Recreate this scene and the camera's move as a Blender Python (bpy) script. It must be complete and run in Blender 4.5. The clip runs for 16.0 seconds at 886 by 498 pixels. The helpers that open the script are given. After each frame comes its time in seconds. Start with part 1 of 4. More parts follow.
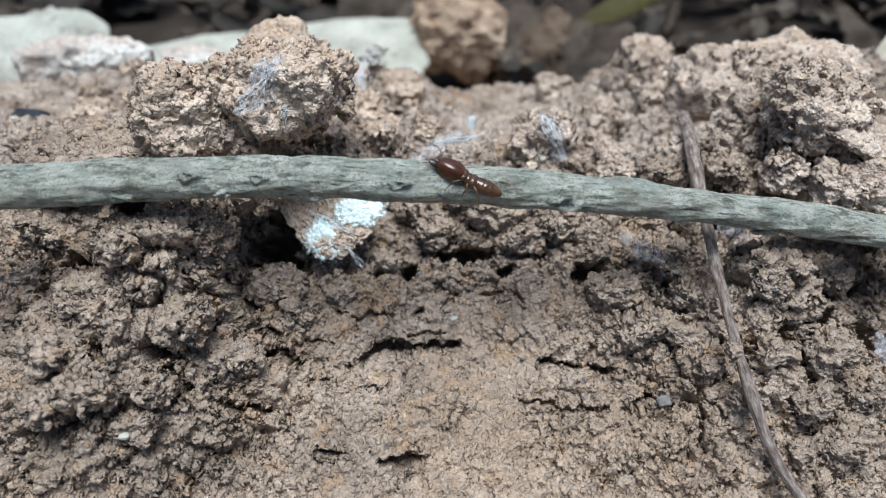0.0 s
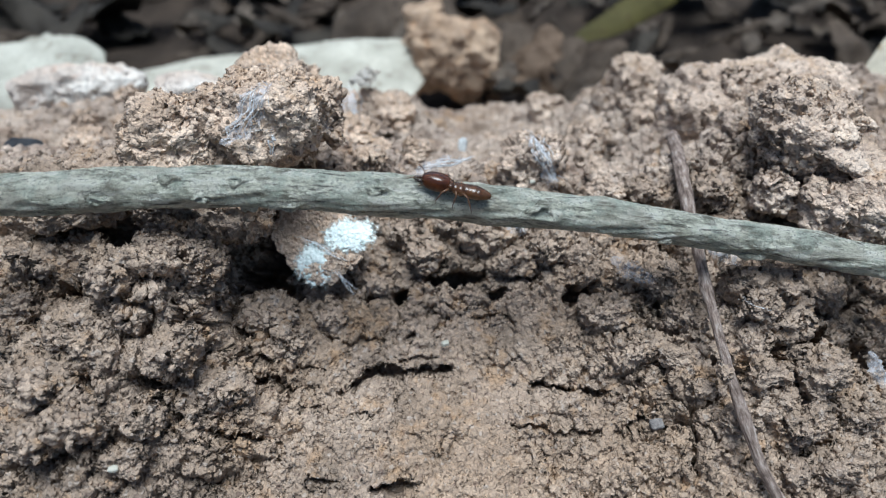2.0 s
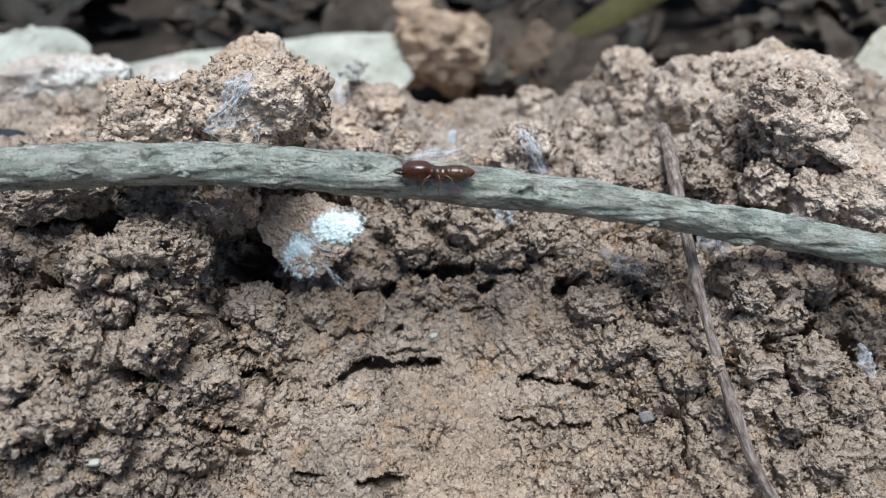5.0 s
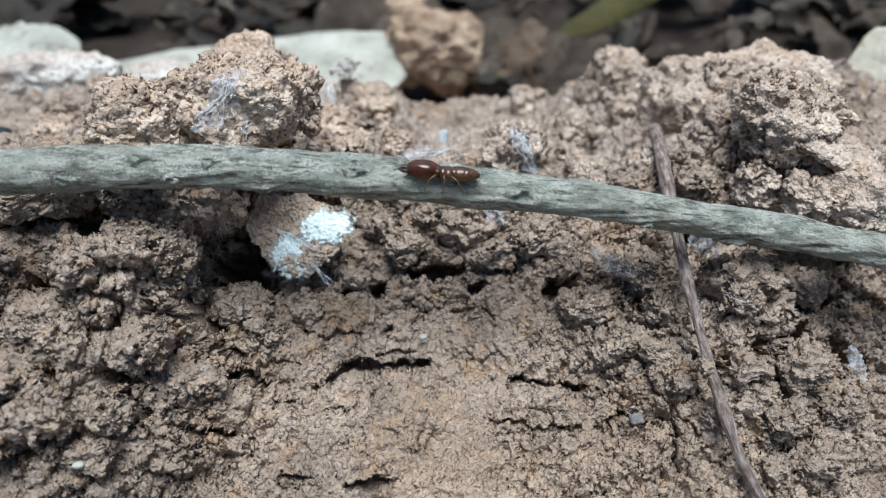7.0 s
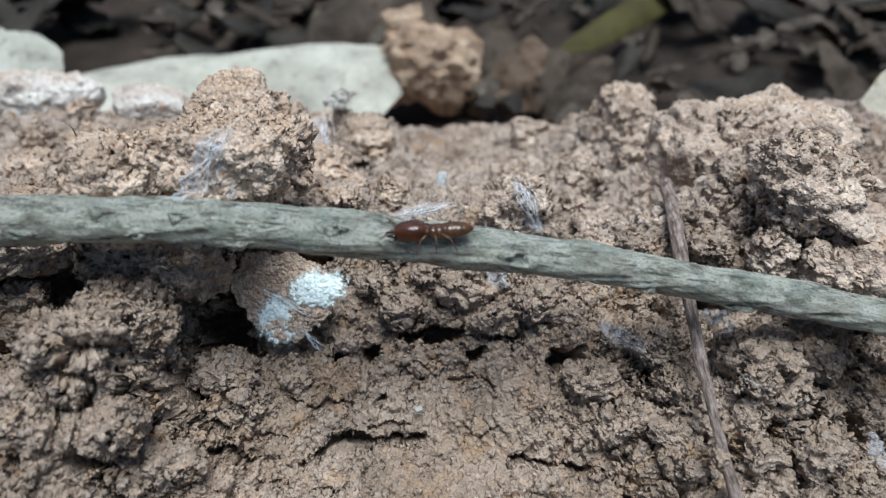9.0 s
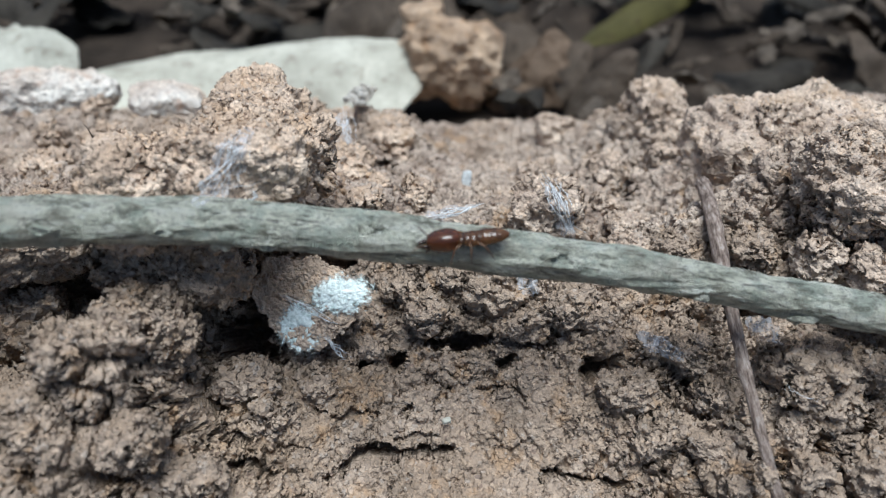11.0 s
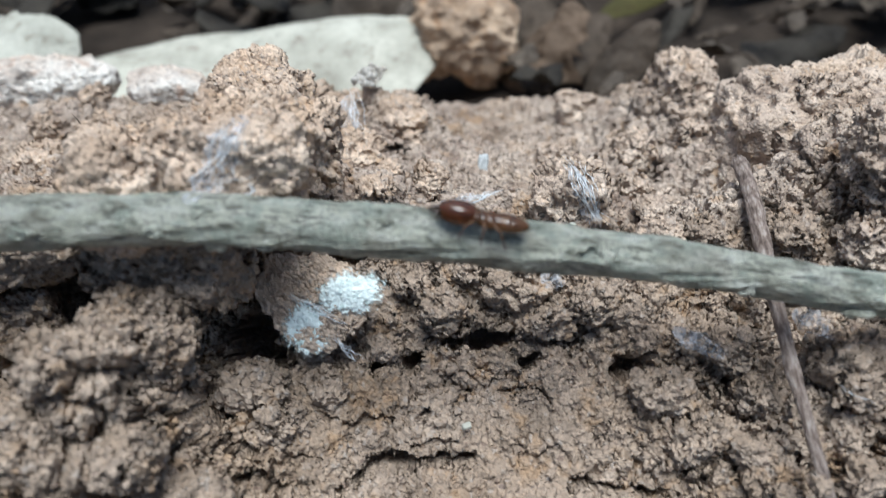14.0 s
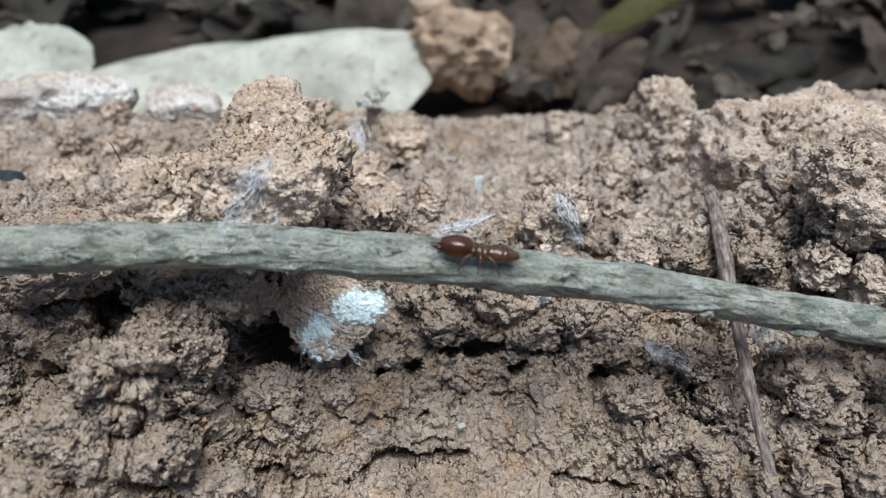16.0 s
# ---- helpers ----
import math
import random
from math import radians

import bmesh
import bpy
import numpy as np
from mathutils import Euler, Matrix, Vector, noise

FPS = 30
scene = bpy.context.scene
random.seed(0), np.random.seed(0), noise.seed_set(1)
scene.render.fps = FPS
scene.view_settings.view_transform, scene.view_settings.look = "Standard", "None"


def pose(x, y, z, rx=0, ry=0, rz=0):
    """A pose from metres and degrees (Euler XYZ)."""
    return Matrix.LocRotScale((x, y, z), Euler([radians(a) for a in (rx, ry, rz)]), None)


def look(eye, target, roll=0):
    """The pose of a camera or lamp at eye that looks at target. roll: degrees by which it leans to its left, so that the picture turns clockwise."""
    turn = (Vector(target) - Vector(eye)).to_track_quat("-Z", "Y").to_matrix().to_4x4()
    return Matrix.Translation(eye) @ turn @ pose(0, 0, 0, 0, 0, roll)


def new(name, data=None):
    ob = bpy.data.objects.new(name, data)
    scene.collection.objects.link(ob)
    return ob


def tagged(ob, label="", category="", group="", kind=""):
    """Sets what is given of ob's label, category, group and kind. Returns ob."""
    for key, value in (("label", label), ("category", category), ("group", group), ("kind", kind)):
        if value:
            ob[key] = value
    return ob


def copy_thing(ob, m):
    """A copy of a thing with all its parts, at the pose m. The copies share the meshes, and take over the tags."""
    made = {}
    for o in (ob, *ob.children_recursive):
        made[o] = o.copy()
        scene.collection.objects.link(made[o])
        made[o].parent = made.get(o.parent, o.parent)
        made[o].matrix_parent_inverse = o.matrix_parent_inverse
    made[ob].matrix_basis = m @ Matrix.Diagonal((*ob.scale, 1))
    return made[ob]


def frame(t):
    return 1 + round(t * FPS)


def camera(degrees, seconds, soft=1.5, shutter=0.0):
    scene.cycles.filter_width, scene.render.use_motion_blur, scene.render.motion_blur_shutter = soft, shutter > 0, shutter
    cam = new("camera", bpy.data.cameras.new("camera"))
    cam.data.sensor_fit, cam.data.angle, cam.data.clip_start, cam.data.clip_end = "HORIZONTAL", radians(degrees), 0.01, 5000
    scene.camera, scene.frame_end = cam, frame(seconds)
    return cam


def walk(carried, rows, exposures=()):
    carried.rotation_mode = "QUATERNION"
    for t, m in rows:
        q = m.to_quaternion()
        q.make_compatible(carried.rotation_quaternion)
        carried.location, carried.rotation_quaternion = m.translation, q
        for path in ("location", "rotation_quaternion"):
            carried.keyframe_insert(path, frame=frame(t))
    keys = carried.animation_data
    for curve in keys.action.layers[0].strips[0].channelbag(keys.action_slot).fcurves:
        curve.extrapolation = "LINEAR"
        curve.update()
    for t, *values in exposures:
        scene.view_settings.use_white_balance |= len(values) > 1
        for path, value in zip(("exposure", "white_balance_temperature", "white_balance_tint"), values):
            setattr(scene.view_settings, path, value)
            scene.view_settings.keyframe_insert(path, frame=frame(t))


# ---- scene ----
cam = camera(62.7, 16.0, soft=1.15, shutter=0.45)
METRES, EYE, TILT, LEAN, TURN = 0.05, 0.085, -40.0, 0.0, 0.0
ROWS = [
    (0.0, 0.0, 0.0, 0.0, 0.0, 0.0, -0.0),
    (0.5, 0.0017, -0.0021, -0.001, 0.36, 0.87, 0.2),
    (1.0, 0.0093, -0.0047, 0.0051, 0.42, 1.06, 0.48),
    (1.5, 0.0188, 0.0056, 0.0055, 0.43, 1.06, 0.65),
    (2.0, 0.027, 0.0004, 0.0229, 0.19, 1.1, 0.87),
    (2.5, 0.0363, 0.009, 0.0264, -0.02, 1.11, 1.21),
    (3.0, 0.0377, 0.0012, 0.027, -0.03, 1.0, 1.43),
    (3.5, 0.0343, 0.0061, 0.0247, -0.08, 1.02, 1.4),
    (4.0, 0.0308, 0.0096, 0.0165, -0.25, 1.0, 1.17),
    (6.5, 0.0362, 0.025, 0.0056, -0.9, 1.03, 0.59),
    (7.0, 0.0404, 0.0294, 0.0115, -1.02, 0.89, 0.62),
    (7.5, 0.0474, 0.0342, 0.0158, -1.03, 0.81, 0.79),
    (8.0, 0.0386, 0.0401, 0.0118, -1.12, 0.75, 0.9),
    (8.5, 0.0364, 0.032, 0.0153, -1.26, 0.5, 0.51),
    (9.0, 0.021, 0.1256, 0.1709, -1.91, 0.07, -0.56),
    (11.5, -0.0072, 0.2353, 0.2011, -0.32, -0.62, -0.26),
    (12.0, 0.0082, 0.2987, 0.2158, 0.11, -0.87, 0.33),
    (12.5, 0.0201, 0.2438, 0.1677, 0.5, -1.07, 0.54),
    (13.0, 0.0238, 0.2617, 0.1523, 0.56, -1.34, 0.62),
    (13.5, 0.0252, 0.2917, 0.1406, 0.53, -2.04, 0.7),
    (14.0, -0.0025, 0.2988, 0.2159, 0.54, -2.1, 0.7),
    (14.5, -0.0192, 0.2407, 0.2889, 0.39, -1.15, 0.19),
    (15.0, -0.0043, 0.2079, 0.2382, 0.2, -0.51, -0.07),
    (15.5, -0.0148, 0.1571, 0.258, 0.22, -2.43, -0.2),
    (16.0, -0.0165, 0.1398, 0.2757, -0.1, -2.64, -0.04),
]
walk(cam, [(t, pose(0, 0, EYE, TILT, LEAN, TURN) @ pose(METRES * x, METRES * y, METRES * z, 90 + pitch, roll, yaw)) for t, x, y, z, yaw, pitch, roll in ROWS], exposures=[(0.0, 0.36, 5650, 3), (0.6, 0.35, 5650, 3), (4.0, 0.33, 5650, 3), (8.5, 0.34, 5650, 3), (9.0, 0.18, 5700, 3), (11.5, 0.28, 5750, 3), (12.5, 0.26, 5750, 3), (14.0, 0.36, 5750, 3), (15.0, 0.14, 5750, 3), (16.0, 0.21, 5750, 3)])
cam.data.dof.use_dof = True
cam.data.dof.focus_distance = 0.0725
cam.data.dof.aperture_fstop = 26.0

# ---- light: an overcast sky over a woodland floor ----
world = bpy.data.worlds.new("sky")
scene.world = world
world.use_nodes = True
_nt = world.node_tree
_sky = _nt.nodes.new("ShaderNodeTexSky")
_sky.sky_type = "NISHITA"
_sky.sun_disc = False
_sky.sun_elevation, _sky.sun_rotation = radians(80), radians(0)
_sky.air_density, _sky.dust_density, _sky.ozone_density = 1.0, 4.0, 1.0
_bg = _nt.nodes["Background"]
_bg.inputs["Strength"].default_value = 0.075
_nt.links.new(_sky.outputs[0], _bg.inputs["Color"])
sun = new("sun", bpy.data.lights.new("sun", "SUN"))
sun.data.energy, sun.data.angle, sun.data.color = 3.4, radians(32), (1.0, 0.965, 0.925)
sun.matrix_world = look((0.06, -0.10, 1.15), (0, 0.07, 0))

# ---- materials ----
MM = 0.001


class Nodes:
    """A short way to write a node material."""

    def __init__(self, name, space="Object"):
        self.mat = bpy.data.materials.new(name)
        self.mat.use_nodes = True
        self.t = self.mat.node_tree
        self.bsdf = self.t.nodes["Principled BSDF"]
        self.coord = self.t.nodes.new("ShaderNodeTexCoord").outputs[space]

    def link(self, a, b):
        self.t.links.new(a, b)

    def noise(self, mm, detail=3.0, rough=0.55, stretch=None, seed=0.0):
        n = self.t.nodes.new("ShaderNodeTexNoise")
        m = self.t.nodes.new("ShaderNodeMapping")
        m.inputs["Scale"].default_value = stretch or (1, 1, 1)
        m.inputs["Location"].default_value = (seed * 0.1, seed * 0.07, seed * 0.13)
        self.link(self.coord, m.inputs[0])
        self.link(m.outputs[0], n.inputs["Vector"])
        n.inputs["Scale"].default_value, n.inputs["Detail"].default_value, n.inputs["Roughness"].default_value = 1000.0 / mm, detail, rough
        return n.outputs["Fac"]

    def cells(self, mm, feature="F1", out="Distance", stretch=None):
        n = self.t.nodes.new("ShaderNodeTexVoronoi")
        m = self.t.nodes.new("ShaderNodeMapping")
        m.inputs["Scale"].default_value = stretch or (1, 1, 1)
        self.link(self.coord, m.inputs[0])
        self.link(m.outputs[0], n.inputs["Vector"])
        n.feature = feature
        n.inputs["Scale"].default_value = 1000.0 / mm
        return n.outputs[out]

    def ramp(self, fac, stops):
        r = self.t.nodes.new("ShaderNodeValToRGB")
        while len(r.color_ramp.elements) < len(stops):
            r.color_ramp.elements.new(0.5)
        for e, (p, c) in zip(r.color_ramp.elements, stops):
            e.position, e.color = p, (*c, 1) if len(c) == 3 else c
        self.link(fac, r.inputs[0])
        return r.outputs[0]

    def mix(self, fac, a, b, mode="MIX"):
        m = self.t.nodes.new("ShaderNodeMix")
        m.data_type, m.blend_type = "RGBA", mode
        for v, s in ((fac, m.inputs[0]), (a, m.inputs[6]), (b, m.inputs[7])):
            if isinstance(v, (int, float)):
                s.default_value = v
            elif isinstance(v, tuple):
                s.default_value = (*v, 1)
            else:
                self.link(v, s)
        return m.outputs[2]

    def finish(self, colour, rough=0.9, bump=None, height=0.2, spec=0.3):
        if isinstance(colour, tuple):
            self.bsdf.inputs["Base Color"].default_value = (*colour, 1)
        else:
            self.link(colour, self.bsdf.inputs["Base Color"])
        if isinstance(rough, (int, float)):
            self.bsdf.inputs["Roughness"].default_value = rough
        else:
            self.link(rough, self.bsdf.inputs["Roughness"])
        self.bsdf.inputs["Specular IOR Level"].default_value = spec
        if bump is not None:
            b = self.t.nodes.new("ShaderNodeBump")
            b.inputs["Strength"].default_value, b.inputs["Distance"].default_value = 1.0, height * MM
            self.link(bump, b.inputs["Height"])
            self.link(b.outputs[0], self.bsdf.inputs["Normal"])
        return self.mat


def soil_material(name, dark, mid, light, rust, dry=None):
    """dry: the colour of the bank's drier top, lightened also for the stronger light there, which sets in beyond 70 mm
    with a ragged border.
    """
    n = Nodes(name)
    base = n.ramp(n.noise(9, 4, 0.6), [(0.36, dark), (0.5, mid), (0.66, light)])
    if dry:
        place = n.t.nodes.new("ShaderNodeSeparateXYZ")
        n.link(n.coord, place.inputs[0])
        far = n.t.nodes.new("ShaderNodeMath")
        far.operation, far.inputs[1].default_value, far.inputs[2].default_value = "MULTIPLY_ADD", 28.0, -2.05
        n.link(place.outputs[1], far.inputs[0])
        edge = n.t.nodes.new("ShaderNodeMath")
        edge.operation = "MULTIPLY_ADD"
        edge.inputs[1].default_value = 0.9
        n.link(n.noise(7, 4, 0.6, seed=7), edge.inputs[0])
        n.link(far.outputs[0], edge.inputs[2])
        top = n.ramp(n.noise(6, 4, 0.6, seed=2), [(0.34, dry[0]), (0.5, dry[1]), (0.66, dry[2])])
        base = n.mix(n.ramp(edge.outputs[0], [(0.25, (0, 0, 0)), (0.6, (1, 1, 1))]), base, top)
    base = n.mix(n.ramp(n.noise(17, 3, 0.6, seed=9), [(0.48, (0, 0, 0)), (0.62, (0.4,) * 3)]), base, tuple(a * b for a, b in zip(mid, (1.03, 0.95, 0.82))))
    grains = n.cells(0.42, out="Color")
    grey = n.t.nodes.new("ShaderNodeSeparateColor")
    n.link(grains, grey.inputs[0])
    per_grain = n.ramp(grey.outputs[0], [(0.0, (0.55, 0.55, 0.57)), (0.5, (1, 1, 1)), (0.9, (1.25, 1.23, 1.2)), (1.0, (1.6, 1.6, 1.6))])
    c = n.mix(0.45, base, per_grain, "MULTIPLY")
    c = n.mix(n.ramp(n.noise(3.2, 3, 0.6, seed=3), [(0.56, (0, 0, 0)), (0.68, (0.75,) * 3)]), c, rust)
    c = n.mix(n.ramp(grey.outputs[1], [(0.94, (0, 0, 0)), (0.97, (0.7,) * 3)]), c, (0.42, 0.36, 0.31))
    c = n.mix(n.ramp(grey.outputs[2], [(0.96, (0, 0, 0)), (0.99, (0.5,) * 3)]), c, (0.12, 0.075, 0.065))
    domes = n.ramp(n.cells(0.40), [(0.0, (1, 1, 1)), (0.35, (0.85,) * 3), (0.75, (0, 0, 0))])
    small = n.ramp(n.cells(0.2), [(0.0, (0.45,) * 3), (0.75, (0, 0, 0))])
    bump = n.mix(0.3, n.mix(1.0, domes, small, "ADD"), n.noise(0.3, 4, 0.7), "ADD")
    return n.finish(c, 0.95, bump, 0.16, 0.12)


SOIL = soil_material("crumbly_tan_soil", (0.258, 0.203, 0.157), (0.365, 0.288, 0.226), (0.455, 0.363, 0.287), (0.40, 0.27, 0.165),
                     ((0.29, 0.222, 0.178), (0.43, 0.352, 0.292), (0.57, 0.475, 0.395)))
# Ochre crest clods: dry soil, lightened also for the stronger light up there.
SOIL_WARM = soil_material("dry_ochre_soil_lightened", (0.39, 0.297, 0.226), (0.57, 0.445, 0.346), (0.71, 0.575, 0.455), (0.42, 0.28, 0.17))
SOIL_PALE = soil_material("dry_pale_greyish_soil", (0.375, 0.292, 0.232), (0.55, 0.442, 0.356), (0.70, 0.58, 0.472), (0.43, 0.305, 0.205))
CRUST = soil_material("pale_weathered_crust", (0.46, 0.38, 0.32), (0.64, 0.575, 0.515), (0.76, 0.73, 0.67), (0.50, 0.34, 0.25))
SOIL_FAR = soil_material("tan_clay_soil", (0.25, 0.18, 0.125), (0.42, 0.31, 0.22), (0.60, 0.455, 0.325), (0.38, 0.23, 0.13))


def bark_material(name, space):
    n = Nodes(name, space)
    streak = n.noise(1.3, 8, 0.78, stretch=(0.35, 1, 1))
    c = n.ramp(streak, [(0.36, (0.13, 0.132, 0.105)), (0.43, (0.46, 0.47, 0.38)), (0.50, (0.79, 0.80, 0.665)), (0.58, (0.94, 0.94, 0.82))])
    c = n.mix(n.ramp(n.noise(3.6, 6, 0.7, seed=2), [(0.50, (0, 0, 0)), (0.58, (0.6,) * 3)]), c, (0.47, 0.54, 0.46))
    c = n.mix(n.ramp(n.noise(2.2, 6, 0.75, seed=5, stretch=(0.5, 1, 1)), [(0.56, (0, 0, 0)), (0.64, (0.75,) * 3)]), c, (0.17, 0.16, 0.125))
    c = n.mix(n.ramp(n.noise(0.6, 6, 0.75, stretch=(0.4, 1, 1), seed=8), [(0.55, (0, 0, 0)), (0.60, (0.9,) * 3)]), c, (0.93, 0.94, 0.84))
    c = n.mix(n.ramp(n.noise(0.55, 6, 0.75, stretch=(0.16, 1, 1), seed=9), [(0.37, (0.9,) * 3), (0.43, (0, 0, 0))]), c, (0.08, 0.075, 0.06))
    c = n.mix(n.ramp(n.noise(0.3, 4, 0.7, seed=13), [(0.56, (0, 0, 0)), (0.62, (0.6,) * 3)]), c, (0.20, 0.205, 0.165))
    c = n.mix(n.ramp(n.noise(5.5, 4, 0.6, seed=15), [(0.50, (0, 0, 0)), (0.62, (0.45,) * 3)]), c, (0.46, 0.42, 0.345))
    relief = n.mix(0.5, n.noise(0.5, 7, 0.85, stretch=(0.3, 1, 1), seed=1), n.noise(0.3, 4, 0.7, seed=11), "ADD")
    return n.finish(c, 0.88, relief, 1.0, 0.15)


BARK = bark_material("grey_green_bark", "UV")
KNOT = bark_material("grey_green_knot_bark", "Object")


def stem_material():
    n = Nodes("dry_brown_stem_fibre", "UV")
    c = n.ramp(n.noise(0.5, 6, 0.75, stretch=(0.3, 1, 1)), [(0.36, (0.085, 0.062, 0.052)), (0.46, (0.22, 0.168, 0.142)), (0.54, (0.34, 0.275, 0.238)), (0.64, (0.52, 0.455, 0.41))])
    return n.finish(c, 0.8, n.noise(0.35, 5, 0.8, stretch=(0.15, 1, 1)), 0.4, 0.2)


STEM = stem_material()


def leaf_material(name, a, b, spots, vein=0.8):
    n = Nodes(name)
    c = n.ramp(n.noise(14, 5, 0.6), [(0.34, a), (0.66, b)])
    c = n.mix(n.ramp(n.noise(3.0, 4, 0.65, seed=4), [(0.56, (0, 0, 0)), (0.68, (0.7,) * 3)]), c, spots)
    veins = n.cells(2.2, "DISTANCE_TO_EDGE")
    c = n.mix(n.ramp(veins, [(0.0, (0.35 * vein,) * 3), (0.06, (0, 0, 0))]), c, spots)
    return n.finish(c, 0.7, n.mix(0.5, n.noise(1.2, 4, 0.6), veins, "ADD"), 0.25, 0.2)


LEAF_PALE = leaf_material("pale_bleached_leaf", (0.36, 0.355, 0.30), (0.54, 0.535, 0.465), (0.18, 0.15, 0.11))
LEAF_STRAW = leaf_material("pale_straw_leaf", (0.46, 0.42, 0.32), (0.66, 0.62, 0.50), (0.34, 0.26, 0.16))
LEAF_TAN = leaf_material("tan_brown_dead_leaf", (0.07, 0.048, 0.032), (0.135, 0.095, 0.065), (0.06, 0.04, 0.026))
LEAF_GREY = leaf_material("grey_green_dead_leaf", (0.31, 0.30, 0.25), (0.56, 0.55, 0.47), (0.17, 0.14, 0.105))
# Next four: the shade over the litter is put into the colours.
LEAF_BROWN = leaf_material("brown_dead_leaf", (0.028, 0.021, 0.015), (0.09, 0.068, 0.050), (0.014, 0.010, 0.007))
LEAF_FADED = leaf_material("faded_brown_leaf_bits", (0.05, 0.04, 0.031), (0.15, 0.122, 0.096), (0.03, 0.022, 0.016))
LEAF_DARK = leaf_material("wet_leaf_darkened_for_shade", (0.013, 0.011, 0.009), (0.042, 0.036, 0.028), (0.010, 0.008, 0.006))
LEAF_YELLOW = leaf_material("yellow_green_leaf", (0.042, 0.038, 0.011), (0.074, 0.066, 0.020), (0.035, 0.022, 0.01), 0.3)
LEAF_CRUST = leaf_material("pale_crumbling_bark_flake", (0.40, 0.375, 0.335), (0.62, 0.60, 0.555), (0.32, 0.24, 0.18))


def litter_material():
    n = Nodes("litter_soil_darkened_for_shade")
    # Dark browns that hold the shade of the litter floor as well.
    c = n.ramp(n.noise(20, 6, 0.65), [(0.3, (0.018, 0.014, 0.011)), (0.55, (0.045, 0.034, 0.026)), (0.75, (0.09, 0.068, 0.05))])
    return n.finish(c, 0.95, n.noise(5, 6, 0.7), 1.5, 0.2)


LITTER = litter_material()


def mould_material(name, rx, rz):
    """White mould, dense in the middle and thinning to a ragged film; rx and rz in millimetres."""
    n = Nodes(name)
    c = n.ramp(n.noise(0.7, 4, 0.6), [(0.36, (0.62, 0.74, 0.72)), (0.48, (0.86, 0.96, 0.945))])
    m = n.finish(c, 0.9, n.noise(0.3, 5, 0.7), 0.07, 0.2)
    scaled = n.t.nodes.new("ShaderNodeMapping")
    scaled.inputs["Scale"].default_value = (1 / (rx * MM), 0, 1 / (rz * MM))
    n.link(n.coord, scaled.inputs[0])
    dist = n.t.nodes.new("ShaderNodeVectorMath")
    dist.operation = "LENGTH"
    n.link(scaled.outputs[0], dist.inputs[0])
    edge = n.t.nodes.new("ShaderNodeMath")
    edge.operation = "MULTIPLY_ADD"
    edge.inputs[1].default_value = 2.3
    n.link(n.noise(0.6, 8, 0.8, seed=3), edge.inputs[0])
    inner = n.t.nodes.new("ShaderNodeMath")
    inner.operation = "MULTIPLY_ADD"
    inner.inputs[1].default_value, inner.inputs[2].default_value = -0.8, 0.22
    n.link(dist.outputs["Value"], inner.inputs[0])
    n.link(inner.outputs[0], edge.inputs[2])
    n.link(n.ramp(edge.outputs[0], [(0.26, (0, 0, 0)), (0.42, (0.3,) * 3), (0.54, (0.9,) * 3), (0.66, (1, 1, 1))]), n.bsdf.inputs["Alpha"])
    return m


def silk_material(name, alpha):
    n = Nodes(name)
    m = n.finish((0.80, 0.83, 0.86), 0.55, None, 0, 0.4)
    n.bsdf.inputs["Alpha"].default_value = alpha
    return m


SILK = silk_material("white_fungal_thread", 0.8)


def veil_material():
    n = Nodes("thin_fungal_veil")
    m = n.finish(n.ramp(n.noise(0.8, 3, 0.6), [(0.3, (0.70, 0.72, 0.78)), (0.7, (0.90, 0.92, 0.95))]), 0.6, n.noise(0.4, 4, 0.7), 0.15, 0.4)
    a = n.ramp(n.noise(0.9, 5, 0.7, stretch=(1, 1, 0.35), seed=6), [(0.40, (0.03,) * 3), (0.62, (0.5,) * 3)])
    n.link(a, n.bsdf.inputs["Alpha"])
    return m


VEIL = veil_material()


def shell_material(name, colour, dark, rough=0.3):
    n = Nodes(name)
    c = n.ramp(n.noise(0.9, 3, 0.6), [(0.35, dark), (0.65, colour)])
    m = n.finish(c, rough, n.noise(0.25, 3, 0.6), 0.015, 0.38)
    n.bsdf.inputs["Subsurface Weight"].default_value = 0.22
    n.bsdf.inputs["Subsurface Radius"].default_value = (0.0009, 0.00045, 0.00015)
    n.bsdf.inputs["Coat Weight"].default_value = 0.35
    n.bsdf.inputs["Coat Roughness"].default_value = 0.15
    return m


HEAD_SHELL = shell_material("chestnut_red_shell", (0.085, 0.025, 0.008), (0.032, 0.010, 0.004), 0.22)
BODY_SHELL = shell_material("amber_brown_shell", (0.115, 0.050, 0.017), (0.045, 0.019, 0.008), 0.22)
LEG_SHELL = shell_material("pale_amber_leg", (0.13, 0.065, 0.03), (0.075, 0.038, 0.018), 0.35)
JAW_SHELL = shell_material("black_jaw", (0.03, 0.012, 0.008), (0.012, 0.006, 0.004), 0.25)

_chip = Nodes("pale_blue_grey_chip")
CHIP = _chip.finish(_chip.ramp(_chip.noise(0.5, 4, 0.7), [(0.35, (0.42, 0.45, 0.455)), (0.65, (0.68, 0.71, 0.715))]), 0.6, _chip.noise(0.3, 4, 0.7), 0.2, 0.3)
_grey = Nodes("dull_grey_chip")
CHIP_GREY = _grey.finish(_grey.ramp(_grey.noise(0.5, 4, 0.7), [(0.35, (0.14, 0.13, 0.125)), (0.65, (0.26, 0.245, 0.235))]), 0.8, _grey.noise(0.3, 4, 0.7), 0.2, 0.3)
_dark_bit = Nodes("bluish_black_bit")
